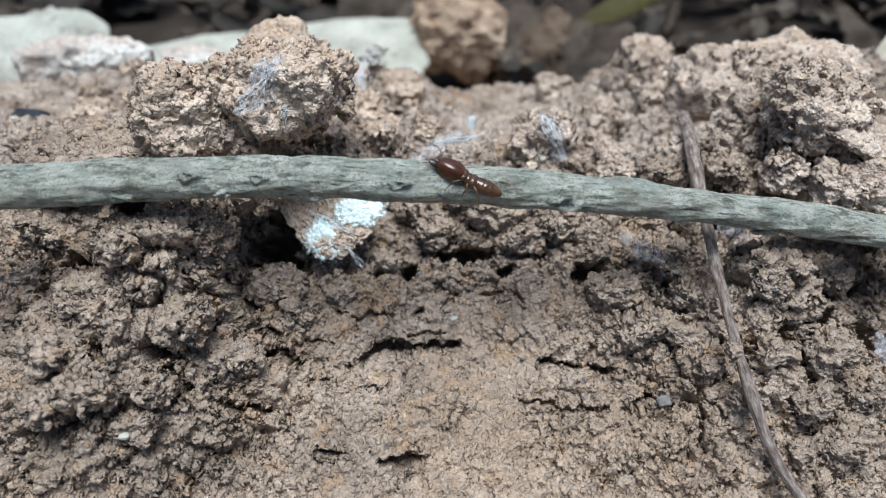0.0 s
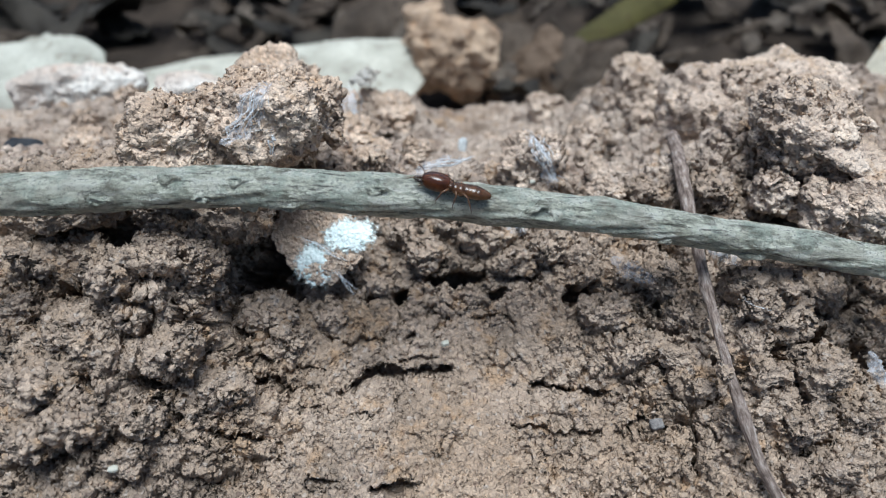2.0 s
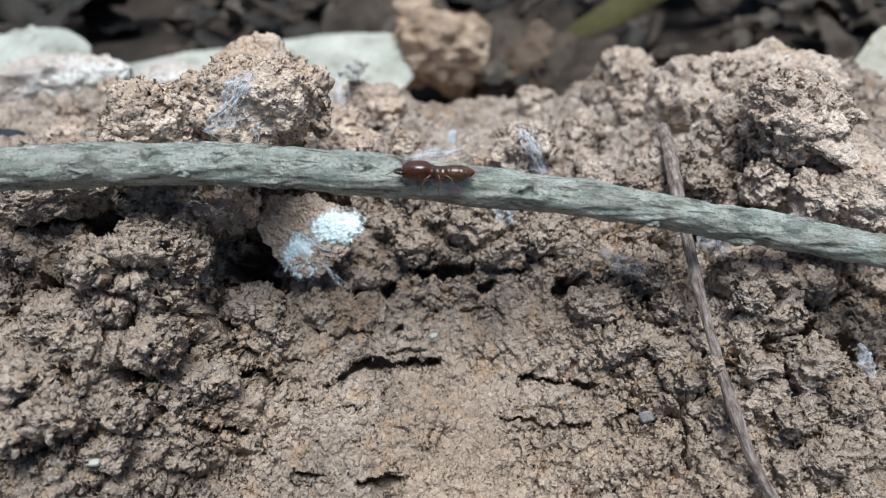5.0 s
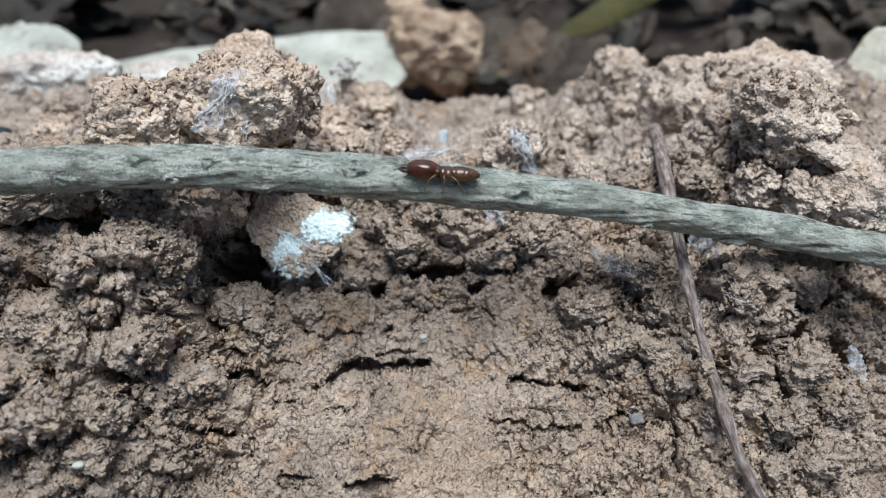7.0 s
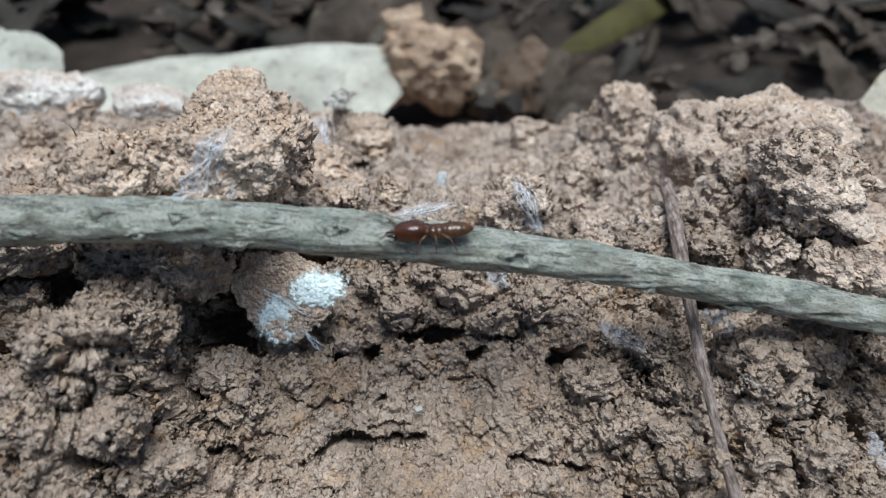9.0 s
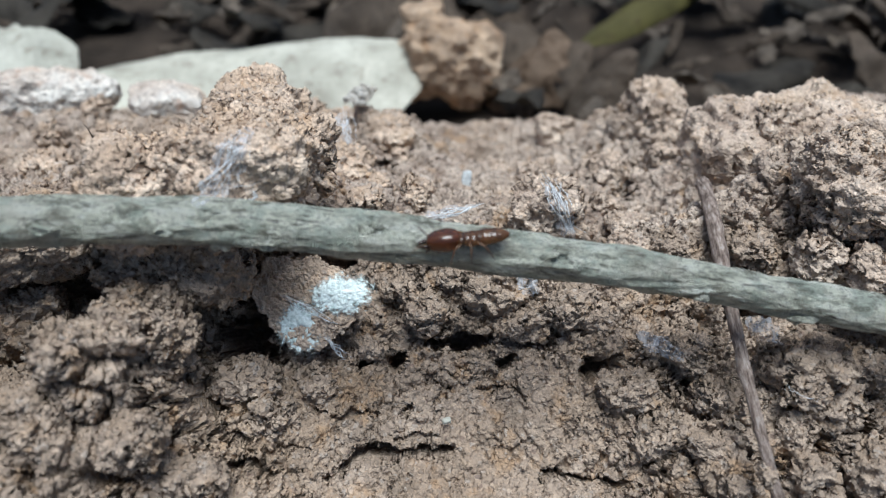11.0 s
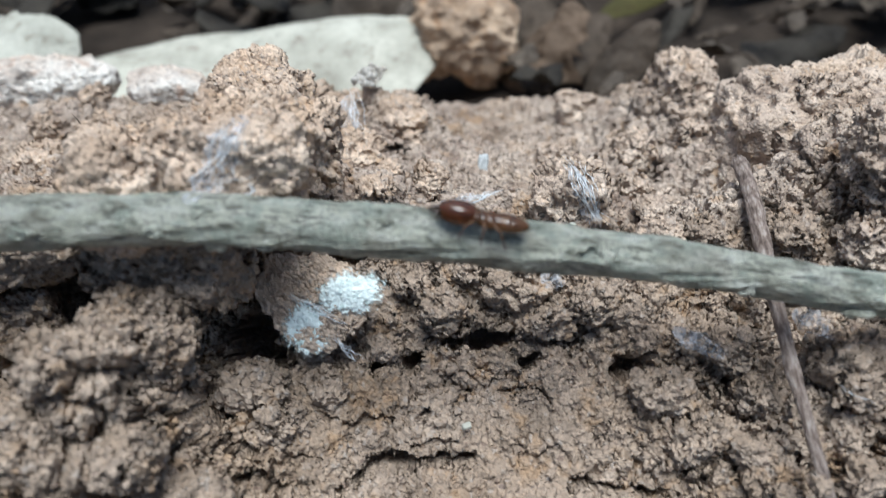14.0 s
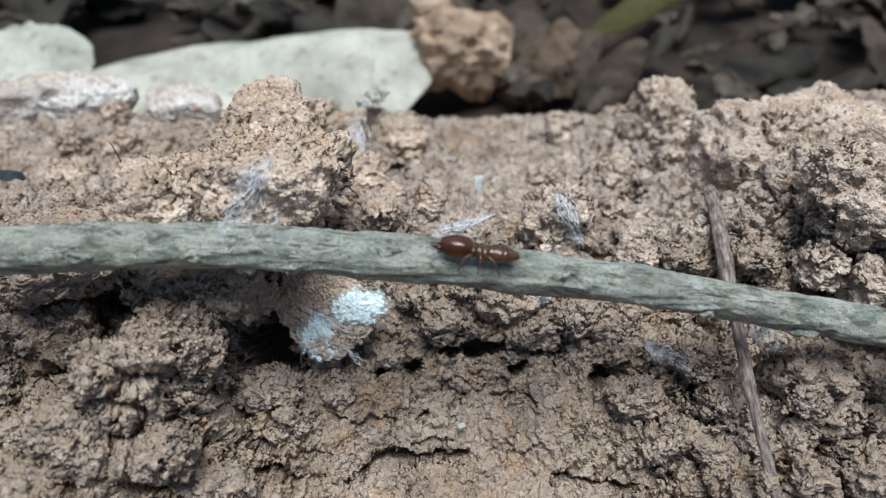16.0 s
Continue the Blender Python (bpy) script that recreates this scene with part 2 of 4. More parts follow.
DARK_BIT = _dark_bit.finish(_dark_bit.ramp(_dark_bit.noise(1.5, 4, 0.7), [(0.35, (0.012, 0.014, 0.017)), (0.65, (0.045, 0.05, 0.058))]), 0.7, _dark_bit.noise(0.6, 4, 0.7), 0.3, 0.3)
# ---- noise on arrays of points, in millimetres ----
_rs = np.random.RandomState(7)
_GRAD = _rs.normal(size=(4096, 3))
_GRAD /= np.linalg.norm(_GRAD, axis=1)[:, None]
_JIT = _rs.random_sample((4096, 3)) * 0.7 + 0.15
_RND = _rs.random_sample(4096)


def cell_index(i, seed):
    return ((i[..., 0] * 73856093) ^ (i[..., 1] * 19349663) ^ (i[..., 2] * 83492791) ^ (seed * 2654435)) & 4095


def gnoise(p, size, seed=0):
    """Gradient noise, about -0.7 to 0.7."""
    q = p / size
    i = np.floor(q).astype(np.int64)
    f = q - i
    w = f * f * f * (f * (f * 6 - 15) + 10)
    out = np.zeros(len(p))
    for c in range(8):
        o = np.array([c & 1, c >> 1 & 1, c >> 2 & 1])
        g = _GRAD[cell_index(i + o, seed)]
        ww = np.prod(np.where(o, w, 1 - w), axis=1)
        out += ww * np.einsum("ij,ij->i", g, f - o)
    return out


def fbm(p, size, seed=0, octaves=3, gain=0.5):
    out, amp = np.zeros(len(p)), 1.0
    for k in range(octaves):
        out += amp * gnoise(p, size, seed + 31 * k)
        size, amp = size * 0.5, amp * gain
    return out


def crumb(p, size, seed=0):
    """Rounded crumbs packed side by side with creases all round each. Gives the dome's height (0 to 1) and a random number for each crumb."""
    q = p / size
    base = np.floor(q - 0.5).astype(np.int64)
    best, second, who = np.full(len(p), 9.0), np.full(len(p), 9.0), np.zeros(len(p))
    for c in range(8):
        i = base + np.array([c & 1, c >> 1 & 1, c >> 2 & 1])
        h = cell_index(i, seed)
        d = q - i - _JIT[h]
        d2 = np.einsum("ij,ij->i", d, d)
        near = d2 < best
        second = np.where(near, best, np.minimum(second, d2))
        best[near] = d2[near]
        who[near] = _RND[h[near]]
    e = np.clip((np.sqrt(second) - np.sqrt(best)) / 0.55, 0, 1)
    return 1 - (1 - e) ** 2.2, who


def smooth(a, b, x):
    t = np.clip((x - a) / (b - a), 0, 1)
    return t * t * (3 - 2 * t)


# ---- the bank's broad shape, millimetres: x across, y away, z up ----
PROFILE_Y = (0, 25, 40, 50, 57, 62, 67, 73, 79, 86, 93, 102, 110, 118, 132, 143, 155, 400)
PROFILE_Z = (14, 21, 23.5, 25, 26.5, 29, 32.5, 36, 36.5, 33.5, 30, 28, 27, 23, 16.5, 8, 2, 0)
_ty = np.arange(0, 400, 0.5)
_tz = np.convolve(np.pad(np.interp(_ty, PROFILE_Y, PROFILE_Z), 8, mode="edge"), np.ones(17) / 17, mode="valid")
HILLS = []


def hill(cx, cy, rx, ry, h, turn=0.0, power=2.0):
    HILLS.append((cx, cy, rx, ry, h, radians(turn), power))


hill(-31, 50, 11, 9, 10)
hill(-40, 60, 14, 9, 5)
hill(-27, 54, 4.5, 4, 9)
hill(-37, 42, 10, 6, 5)
hill(-45, 80, 16, 16, 3)
hill(-21, 84, 11, 12, 6)
hill(28, 85, 8, 7, -7)
hill(36, 50, 12, 8, 5)
hill(20, 61, 8, 6, 4)
hill(34, 72, 10, 9, 1.5)
# Added dip: turns the near right corner from the sun to darken it.
hill(48, 44, 10, 11, -6)
hill(42, 88, 14, 12, 9)
hill(31, 110, 8, 8, 6)
hill(62, 112, 16, 12, 8)
hill(-50, 112, 22, 9, 4)
hill(-8, 109, 9, 7, 4)
hill(2, 70, 10, 4, -1.5)
hill(-14, 66, 6, 4, -2.5)
hill(-33, 67.6, 14, 3.4, -5)
hill(12, 107, 12, 9, -4)
hill(36, 56, 7, 4, 4)
hill(1, 46.5, 3, 2.2, 1.3)
hill(12, 48.5, 3.5, 1.8, 1.1)
hill(-8, 47, 4, 1.8, 0.9)
hill(8, 55.5, 4.5, 1.6, 0.9)


def bank(x, y):
    z = np.interp(y, _ty, _tz)
    for cx, cy, rx, ry, h, a, power in HILLS:
        u, v = (x - cx) * math.cos(a) + (y - cy) * math.sin(a), (y - cy) * math.cos(a) - (x - cx) * math.sin(a)
        z = z + h * np.exp(-((u / rx) ** 2 + (v / ry) ** 2) ** (power / 2))
    return z

# ---- mesh helpers; all shapes are written in millimetres ----
def mesh_of(name, verts, faces, material, flat=False):
    me = bpy.data.meshes.new(name)
    v = np.asarray(verts, dtype=np.float64) * MM
    if isinstance(faces, np.ndarray):
        me.vertices.add(len(v))
        me.vertices.foreach_set("co", v.astype(np.float32).ravel())
        k = faces.shape[1]
        me.loops.add(faces.size)
        me.loops.foreach_set("vertex_index", faces.astype(np.int32).ravel())
        me.polygons.add(len(faces))
        me.polygons.foreach_set("loop_start", np.arange(0, faces.size, k, dtype=np.int32))
        me.update(calc_edges=True)
    else:
        me.from_pydata(v.tolist(), [], faces)
        me.update()
    me.polygons.foreach_set("use_smooth", np.full(len(me.polygons), not flat))
    me.materials.append(material)
    return me


def thing(name, label, category, at=(0, 0, 0), group="", kind=""):
    """An Empty at the thing's base, which carries its parts."""
    ob = new(name)
    ob.empty_display_size = 0.002
    ob.location = Vector(at) * MM
    return tagged(ob, label, category, group, kind)


def part(name, verts, faces, material, parent, label="", flat=False):
    """One mesh under a thing or a part; the points are in the parent's space."""
    ob = new(name, mesh_of(name, verts, faces, material, flat))
    ob.parent = parent
    return tagged(ob, label)


def grid_quads(nu, nv, wrap=False):
    """Quads of a grid of nv rows with nu points each."""
    a = np.arange(nu * nv).reshape(nv, nu)
    if wrap:
        a = np.concatenate([a, a[:, :1]], axis=1)
    return np.stack([a[:-1, :-1], a[:-1, 1:], a[1:, 1:], a[1:, :-1]], axis=-1).reshape(-1, 4)


def grid_normals(p):
    """Normals of a grid of points (rows, columns, 3)."""
    n = np.cross(np.gradient(p, axis=1), np.gradient(p, axis=0))
    return n / np.maximum(np.linalg.norm(n, axis=2, keepdims=True), 1e-9)


def tube(path, radii, sides=8, twist=0.0):
    """A closed tube along a path of points."""
    path = np.asarray(path, float)
    radii = np.broadcast_to(radii, len(path))
    d = np.gradient(path, axis=0)
    d /= np.maximum(np.linalg.norm(d, axis=1, keepdims=True), 1e-9)
    ref = np.array([0.0, 0.0, 1.0]) if abs(d[0, 2]) < 0.85 else np.array([1.0, 0, 0])
    a = np.linspace(0, 2 * math.pi, sides, endpoint=False)
    rows = []
    for c, t, r in zip(path, d, radii):
        s = np.cross(t, ref)
        s /= max(np.linalg.norm(s), 1e-9)
        w = np.cross(s, t)
        rows.append(c + r * (np.cos(a + twist)[:, None] * s + np.sin(a + twist)[:, None] * w))
    v = np.concatenate(rows + [path[:1], path[-1:]])
    n = len(path)
    f = grid_quads(sides, n, True).tolist()
    f += [(n * sides, (k + 1) % sides, k) for k in range(sides)]
    f += [(n * sides + 1, (n - 1) * sides + k, (n - 1) * sides + (k + 1) % sides) for k in range(sides)]
    return v, f


def merged(pieces):
    """Several (verts, faces) as one."""
    v, f, k = [], [], 0
    for pv, pf in pieces:
        v.append(np.asarray(pv, float))
        f += [tuple(i + k for i in q) for q in (pf.tolist() if isinstance(pf, np.ndarray) else pf)]
        k += len(pv)
    return np.concatenate(v), f


_SPHERES = {}


def sphere(level):
    if level not in _SPHERES:
        bm = bmesh.new()
        bmesh.ops.create_icosphere(bm, subdivisions=level, radius=1.0)
        _SPHERES[level] = (np.array([v.co[:] for v in bm.verts]), np.array([[v.index for v in f.verts] for f in bm.faces]))
        bm.free()
    return _SPHERES[level]


def mesh_normals(p, f):
    n = np.zeros_like(p)
    t = np.cross(p[f[:, 1]] - p[f[:, 0]], p[f[:, 2]] - p[f[:, 0]])
    for k in range(3):
        np.add.at(n, f[:, k], t)
    return n / np.maximum(np.linalg.norm(n, axis=1, keepdims=True), 1e-12)


def crumbly(p, n_of, amount, seed):
    """Builds a surface up of crumbs: lumps, aggregates on the lumps, crumbs on those, then single grains, with open gaps between some of them, each laid along the normals of the one before."""
    for size, height, gap, step, tear in ((5.0, 1.4, 1.9, 0.8, 0.6), (2.0, 0.62, 1.15, 0.7, 0.5), (0.85, 0.34, 0.55, 0.6, 0.4), (0.36, 0.17, 0.12, 0.5, 0.25)):
        warp = np.stack([fbm(p, size * 0.9, seed + 5 + k, 2, 0.6) for k in range(3)], axis=1)
        dome, rnd = crumb(p + warp * size * 0.55, size, seed)
        torn = smooth(-0.05, 0.3, gnoise(p, size * 2.3, seed + 9))
        rag = fbm(p, size * 0.6, seed + 11, 2, 0.6)
        lift = height * (0.9 * (dome - 0.7) + step * (rnd - 0.5) + tear * rag) - gap * (1 - smooth(0.0, 0.36, dome)) * torn
        p = p + n_of(p) * (lift * amount(p, size))[:, None]
        seed += 101
    return p


# ---- the ground and the soil bank ----
def ground():
    r = np.concatenate([np.linspace(0, 420, 85), np.geomspace(430, 40000, 40)])
    a = np.linspace(0, 2 * math.pi, 128, endpoint=False)
    x, y = r[:, None] * np.cos(a), 120 + r[:, None] * np.sin(a)
    p = np.stack([x, y, np.zeros_like(x)], axis=2).reshape(-1, 3)
    p[:, 2] = -2.5 + 5 * fbm(p, 38, 3, 4) * (np.hypot(p[:, 0], p[:, 1] - 120) < 2500)
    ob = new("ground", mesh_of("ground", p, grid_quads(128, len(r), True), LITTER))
    return tagged(ob, "woodland floor soil under dead leaves, darkened for shade", "ground", kind="structure")


ground()

PITS, CRACKS = [], []


def pit(x, y, rx, ry, depth):
    PITS.append((x, y, rx, ry, depth))


def crack(width, depth, *points):
    CRACKS.append((width, depth, points))


pit(-19.5, 64.4, 2.7, 3.7, 9)
pit(-17.2, 62.8, 1.4, 1.1, 6)
pit(-4.3, 62.7, 1.3, 1.0, 6)
pit(-7.5, 62.1, 0.9, 0.5, 4)
pit(2.8, 64.3, 3.2, 0.8, 9)
pit(15.8, 60.0, 1.4, 0.9, 6)
pit(23.9, 58.5, 1.0, 0.5, 5)
pit(27.0, 59.9, 0.9, 0.6, 5)
pit(-21.5, 54.9, 1.4, 2.2, 6)
pit(-19.0, 54.0, 0.9, 0.6, 5)
pit(-27.0, 46.1, 2.0, 0.7, 7)
pit(-23.4, 51.0, 0.7, 1.4, 4)
pit(-16.3, 51.6, 1.3, 0.5, 4)
pit(-18.6, 50.8, 0.9, 0.5, 4)
pit(-6.4, 53.8, 1.6, 0.6, 4)
pit(20.8, 47.4, 0.9, 0.6, 5)
pit(-3.9, 41.0, 1.9, 0.6, 3)
pit(-11.0, 41.6, 1.2, 0.4, 2)
pit(36.1, 59.6, 2.1, 1.5, 8)
pit(40.7, 62.2, 0.8, 0.7, 6)
pit(42.2, 55.2, 2.2, 1.5, 9)
pit(40.1, 45.3, 1.5, 1.1, 7)
pit(36.0, 51.5, 1.0, 1.1, 5)
pit(47.8, 55.6, 1.0, 1.8, 7)
pit(47.8, 60.5, 1.3, 0.7, 5)
pit(14.9, 51.1, 1.6, 0.3, 4)
pit(40.1, 59.1, 0.9, 0.9, 5)
pit(-25.1, 45.0, 1.0, 0.5, 4)
pit(-38.7, 57.8, 1.3, 0.8, 4)
pit(-37.6, 49.2, 1.6, 0.6, 3)
pit(-31.7, 45.1, 1.0, 0.5, 3)
pit(38.2, 47.6, 0.8, 0.5, 4)
pit(31.2, 50.5, 0.5, 0.7, 4)
pit(-2.4, 57.9, 0.5, 0.5, 2)
pit(7.3, 62.3, 0.8, 0.5, 4)
pit(11.2, 64.0, 0.5, 0.5, 3)
pit(31.3, 74.9, 1.0, 0.9, 4)
pit(43.8, 72.8, 2.9, 0.6, 8)
pit(41.0, 68.9, 1.2, 1.1, 7)
pit(32.1, 66.2, 1.2, 0.5, 6)
pit(-16.3, 77.7, 1.9, 1.0, 4)
pit(45.3, 72.9, 1.9, 1.1, 6)
pit(-7.8, 97.1, 1.2, 1.7, 3)
pit(24.3, 91.4, 1.5, 0.9, 4)
pit(-26.9, 69.9, 3.9, 0.8, 5)
pit(-40.0, 68.4, 4.5, 0.6, 4)
pit(-32.4, 67.5, 2.6, 0.7, 4)
pit(39, 101, 1.4, 4.0, 6)
pit(-12.5, 71.0, 3.0, 1.6, 5)
crack(0.45, 4.5, (-9.6, 51.9), (-7.8, 53.1), (-5.8, 54.4), (-2.4, 53.9), (1.9, 54.5))
crack(0.42, 3.5, (-21.9, 44.1), (-19.3, 44.9), (-16.2, 45.2))
crack(0.2, 1.6, (-16.9, 52.8), (-14.3, 53.6), (-12.1, 53.9))
crack(0.4, 3.5, (10.9, 52.1), (13.8, 51.1), (17.9, 50.7))
crack(0.2, 1.6, (-12.4, 58.0), (-9.9, 57.1), (-6.2, 57.8))
crack(0.2, 1.6, (-23.0, 43.0), (-20.6, 43.9))
crack(0.2, 1.6, (4.0, 60.0), (7.2, 60.1), (9.0, 58.7))
crack(0.2, 1.6, (-3.6, 55.3), (0.1, 55.7))
crack(0.2, 1.6, (19.7, 55.7), (21.8, 53.4), (21.8, 50.3))
crack(0.2, 1.6, (-13.9, 49.3), (-11.7, 48.9), (-7.0, 48.8))
crack(0.2, 1.6, (8.1, 47.2), (12.6, 46.3), (16.6, 46.4))


def bank_rough(x, y):
    """How coarse the crumbs lie: fine and packed in the middle of the near face, coarse at its sides and on top."""
    side = smooth(9, 24, np.abs(x - 1 + (y - 45) * 0.15))
    return 0.45 + 0.55 * np.maximum(side, smooth(57, 64, y))


def soil_bank():
    rows = np.concatenate([np.linspace(-60, 25, 24)[:-1], np.arange(25, 34, 0.3), np.arange(34, 80, 0.125), np.arange(80, 118, 0.22), np.arange(118, 150, 0.5), np.linspace(150, 175, 12)])
    u = np.linspace(-1, 1, 880)
    depth = 0.766 * np.clip(rows, 25, 150) + 0.643 * 58
    inner = 0.62 * depth + 5
    x = u[None, :] * inner[:, None] / 0.94
    over = np.clip(np.abs(u) - 0.94, 0, 1) / 0.06
    x = x + np.sign(u)[None, :] * (over ** 2)[None, :] * 90
    y = np.repeat(rows[:, None], len(u), axis=1)
    shape = x.shape
    fade = (1 - smooth(0.1, 1.0, over))[None, :] * smooth(-60, 15, rows)[:, None] * (1 - smooth(146, 168, rows))[:, None]
    z = bank(x, y) * fade - 4 * (1 - fade)
    p = np.stack([x, y, z], axis=2)
    flat = p.reshape(-1, 3)
    # broad unevenness and the dips
    wx = flat[:, 0] + 1.2 * gnoise(flat, 2.6, 11) + 0.7 * gnoise(flat, 1.1, 12)
    wy = flat[:, 1] + 0.9 * gnoise(flat, 2.6, 13) + 0.7 * gnoise(flat, 1.1, 14)
    ragged = 0.7 * fbm(flat, 1.6, 17, 3, 0.6)
    rough = bank_rough(flat[:, 0], flat[:, 1])
    sink = np.zeros(len(flat))
    for cx, cy, rx, ry, d in PITS:
        e = np.hypot((wx - cx) / (rx * 1.1), (wy - cy) / (ry * 1.15)) + ragged
        sink = np.maximum(sink, min(d * 1.3, 11.0) * (1 - smooth(0.7, 1.15, e)))
    for width, d, pts in CRACKS:
        for (ax, ay), (bx, by) in zip(pts, pts[1:]):
            t = np.clip(((wx - ax) * (bx - ax) + (wy - ay) * (by - ay)) / ((bx - ax) ** 2 + (by - ay) ** 2), 0, 1)
            e = np.hypot(wx - ax - t * (bx - ax), wy - ay - t * (by - ay)) / width + 1.7 * ragged
            sink = np.maximum(sink, d * (1 - smooth(0.5, 1.2, e)))
    near = fade.reshape(-1)
    nrm = grid_normals(p).reshape(-1, 3)
    flat = flat + nrm * (2.2 * fbm(flat, 11, 21, 3) * rough * near)[:, None] + np.array([0, 0.72, -0.69]) * (sink * near)[:, None]

    def n_of(q):
        n = grid_normals(q.reshape(*shape, 3)).reshape(-1, 3)
        return np.where((n * nrm).sum(axis=1, keepdims=True) < 0.3, nrm, n)

    calm = 1 - 0.2 * smooth(70, 82, y.reshape(-1))

    def amount(q, size):
        r = rough if size > 3 else 0.4 + 0.6 * rough
        if size > 4:
            r = r * r
        return r * near * calm * (1 - smooth(0.2, 1.6, sink))

    flat = crumbly(flat, n_of, amount, 40)
    ob = new("soil_bank", mesh_of("soil_bank", flat, grid_quads(shape[1], shape[0]), SOIL))
    return tagged(ob, "crumbly tan-brown soil bank with cracks and dark holes", "soil", kind="structure")


soil_bank()


# ---- clods ----
def soil_clod(label, at, radii, turn=(0, 0, 0), seed=1, level=6, material=SOIL_WARM, boxy=3.2, name="soil_clod", rough=0.65, spin=0):
    s, f = sphere(level)
    k = (np.abs(s) ** boxy).sum(axis=1) ** (-1 / boxy)
    p = s * k[:, None] * np.array(radii)
    size = sorted(radii)[1]
    p = p + s * (fbm(p + seed * 17, size * 1.3, seed, 4, 0.6) * min(radii) * 0.6)[:, None]
    c, sn = math.cos(radians(spin)), math.sin(radians(spin))
    p = p @ np.array([(c, 0, sn), (0, 1, 0), (-sn, 0, c)])
    p = crumbly(p, lambda q: mesh_normals(q, f), lambda q, w: np.full(len(q), rough * (min(0.5 if w > 4 else 1.0, (size / w) ** 1.5) if w > 1 else 1.0) * 0.85), seed)
    m = Euler([radians(a) for a in turn]).to_matrix()
    p = p @ np.array(m).T
    ob = new(name, mesh_of(name, p, f, material))
    ob.location = Vector(at) * MM
    return tagged(ob, label, "soil clod", "clods on the soil bank")


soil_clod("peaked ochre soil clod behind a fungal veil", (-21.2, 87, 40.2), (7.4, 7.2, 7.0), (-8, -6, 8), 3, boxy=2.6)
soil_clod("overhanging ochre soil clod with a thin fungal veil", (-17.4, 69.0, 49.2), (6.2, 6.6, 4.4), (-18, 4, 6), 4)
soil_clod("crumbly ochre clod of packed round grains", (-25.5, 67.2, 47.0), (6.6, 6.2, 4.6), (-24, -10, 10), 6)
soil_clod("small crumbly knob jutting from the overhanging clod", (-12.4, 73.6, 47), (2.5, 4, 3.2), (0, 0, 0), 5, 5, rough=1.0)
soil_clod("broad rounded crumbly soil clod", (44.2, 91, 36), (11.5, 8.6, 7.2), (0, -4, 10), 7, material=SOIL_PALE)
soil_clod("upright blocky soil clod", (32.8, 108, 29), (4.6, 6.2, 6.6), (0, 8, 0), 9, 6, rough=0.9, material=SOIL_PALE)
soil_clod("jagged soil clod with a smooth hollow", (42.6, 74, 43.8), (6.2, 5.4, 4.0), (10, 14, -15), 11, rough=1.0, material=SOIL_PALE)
soil_clod("tan clay clod lying among dead leaves", (2.6, 168, 11), (11.5, 7.5, 8.2), (16, 12, 10), 13, 6, SOIL_FAR, 6.0, rough=0.45)
soil_clod("small clay fragment on dead leaves", (-3, 177, 19), (5, 4, 2), (0, -10, 0), 14, 4, SOIL_FAR, 3.2, rough=0.4)
soil_clod("crumbly hump of soil wrapped in fungal threads", (12.6, 78.2, 36.9), (3.6, 4.0, 3.8), (0, 0, 0), 15, 5, rough=1.1, material=SOIL_PALE)
soil_clod("pale whitish weathered crust on the bank's crest", (-62, 117, 29.2), (11.5, 4.5, 3.4), (-8, -2, -3), 31, 6, CRUST, 3.4, "weathered_crust", 0.22)
soil_clod("small pale whitish crust beside the peaked clod", (-41.5, 114, 30.2), (5.5, 4, 2.2), (-8, 4, 6), 33, 5, CRUST, 3.0, "weathered_crust", 0.22)
soil_clod("thin jutting soil shard over a dark hole", (45.6, 69.2, 43.4), (6.4, 3.6, 0.9), (8, 22, -12), 35, 5, SOIL_PALE, 2.6, rough=0.5)
# Darker SOIL on the next two stands in for the shade there.
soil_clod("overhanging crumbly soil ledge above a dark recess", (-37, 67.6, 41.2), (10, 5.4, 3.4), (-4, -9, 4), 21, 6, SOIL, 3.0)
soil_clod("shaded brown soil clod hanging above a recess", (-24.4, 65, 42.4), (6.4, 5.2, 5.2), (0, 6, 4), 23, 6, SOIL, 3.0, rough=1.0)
soil_clod("small ochre crumb stuck to the dry stem", (28.3, 48.0, 32.0), (0.85, 1.2, 0.8), (20, 0, 0), 25, 4, SOIL, 2.4, rough=1.0)
soil_clod("crumbly soil lump below the jagged clod", (43.6, 65.8, 38.6), (3.6, 3.4, 3.0), (0, 10, 20), 41, 5, SOIL_PALE, 2.8, rough=0.9)
soil_clod("crumbly soil lump below the thin shard", (47.8, 64, 39.4), (4.2, 3.4, 3.0), (0, -8, 5), 43, 5, SOIL_PALE, 2.8, rough=0.9)
soil_clod("small crumbly soil lump beside the dark hole", (38.8, 68.6, 38.8), (2.4, 2.6, 2.6), (0, 5, 0), 45, 5, SOIL_PALE, 2.8, rough=0.9)
soil_clod("crumbly lump jutting beside the dry stem", (35, 58.4, 33.4), (3.8, 3.4, 3.4), (0, 8, 10), 47, 5, SOIL, 2.8, rough=1.0)
soil_clod("crumbly lump beside a dark hole", (37.8, 57.2, 30.8), (2.6, 3.0, 2.8), (0, -6, 0), 49, 5, SOIL, 2.8, rough=1.0)
soil_clod("crumbly lump standing up before the overhang", (-25, 57.4, 39.8), (3.8, 3.4, 3.6), (0, 4, 10), 51, 6, SOIL, 2.8, rough=1.0)


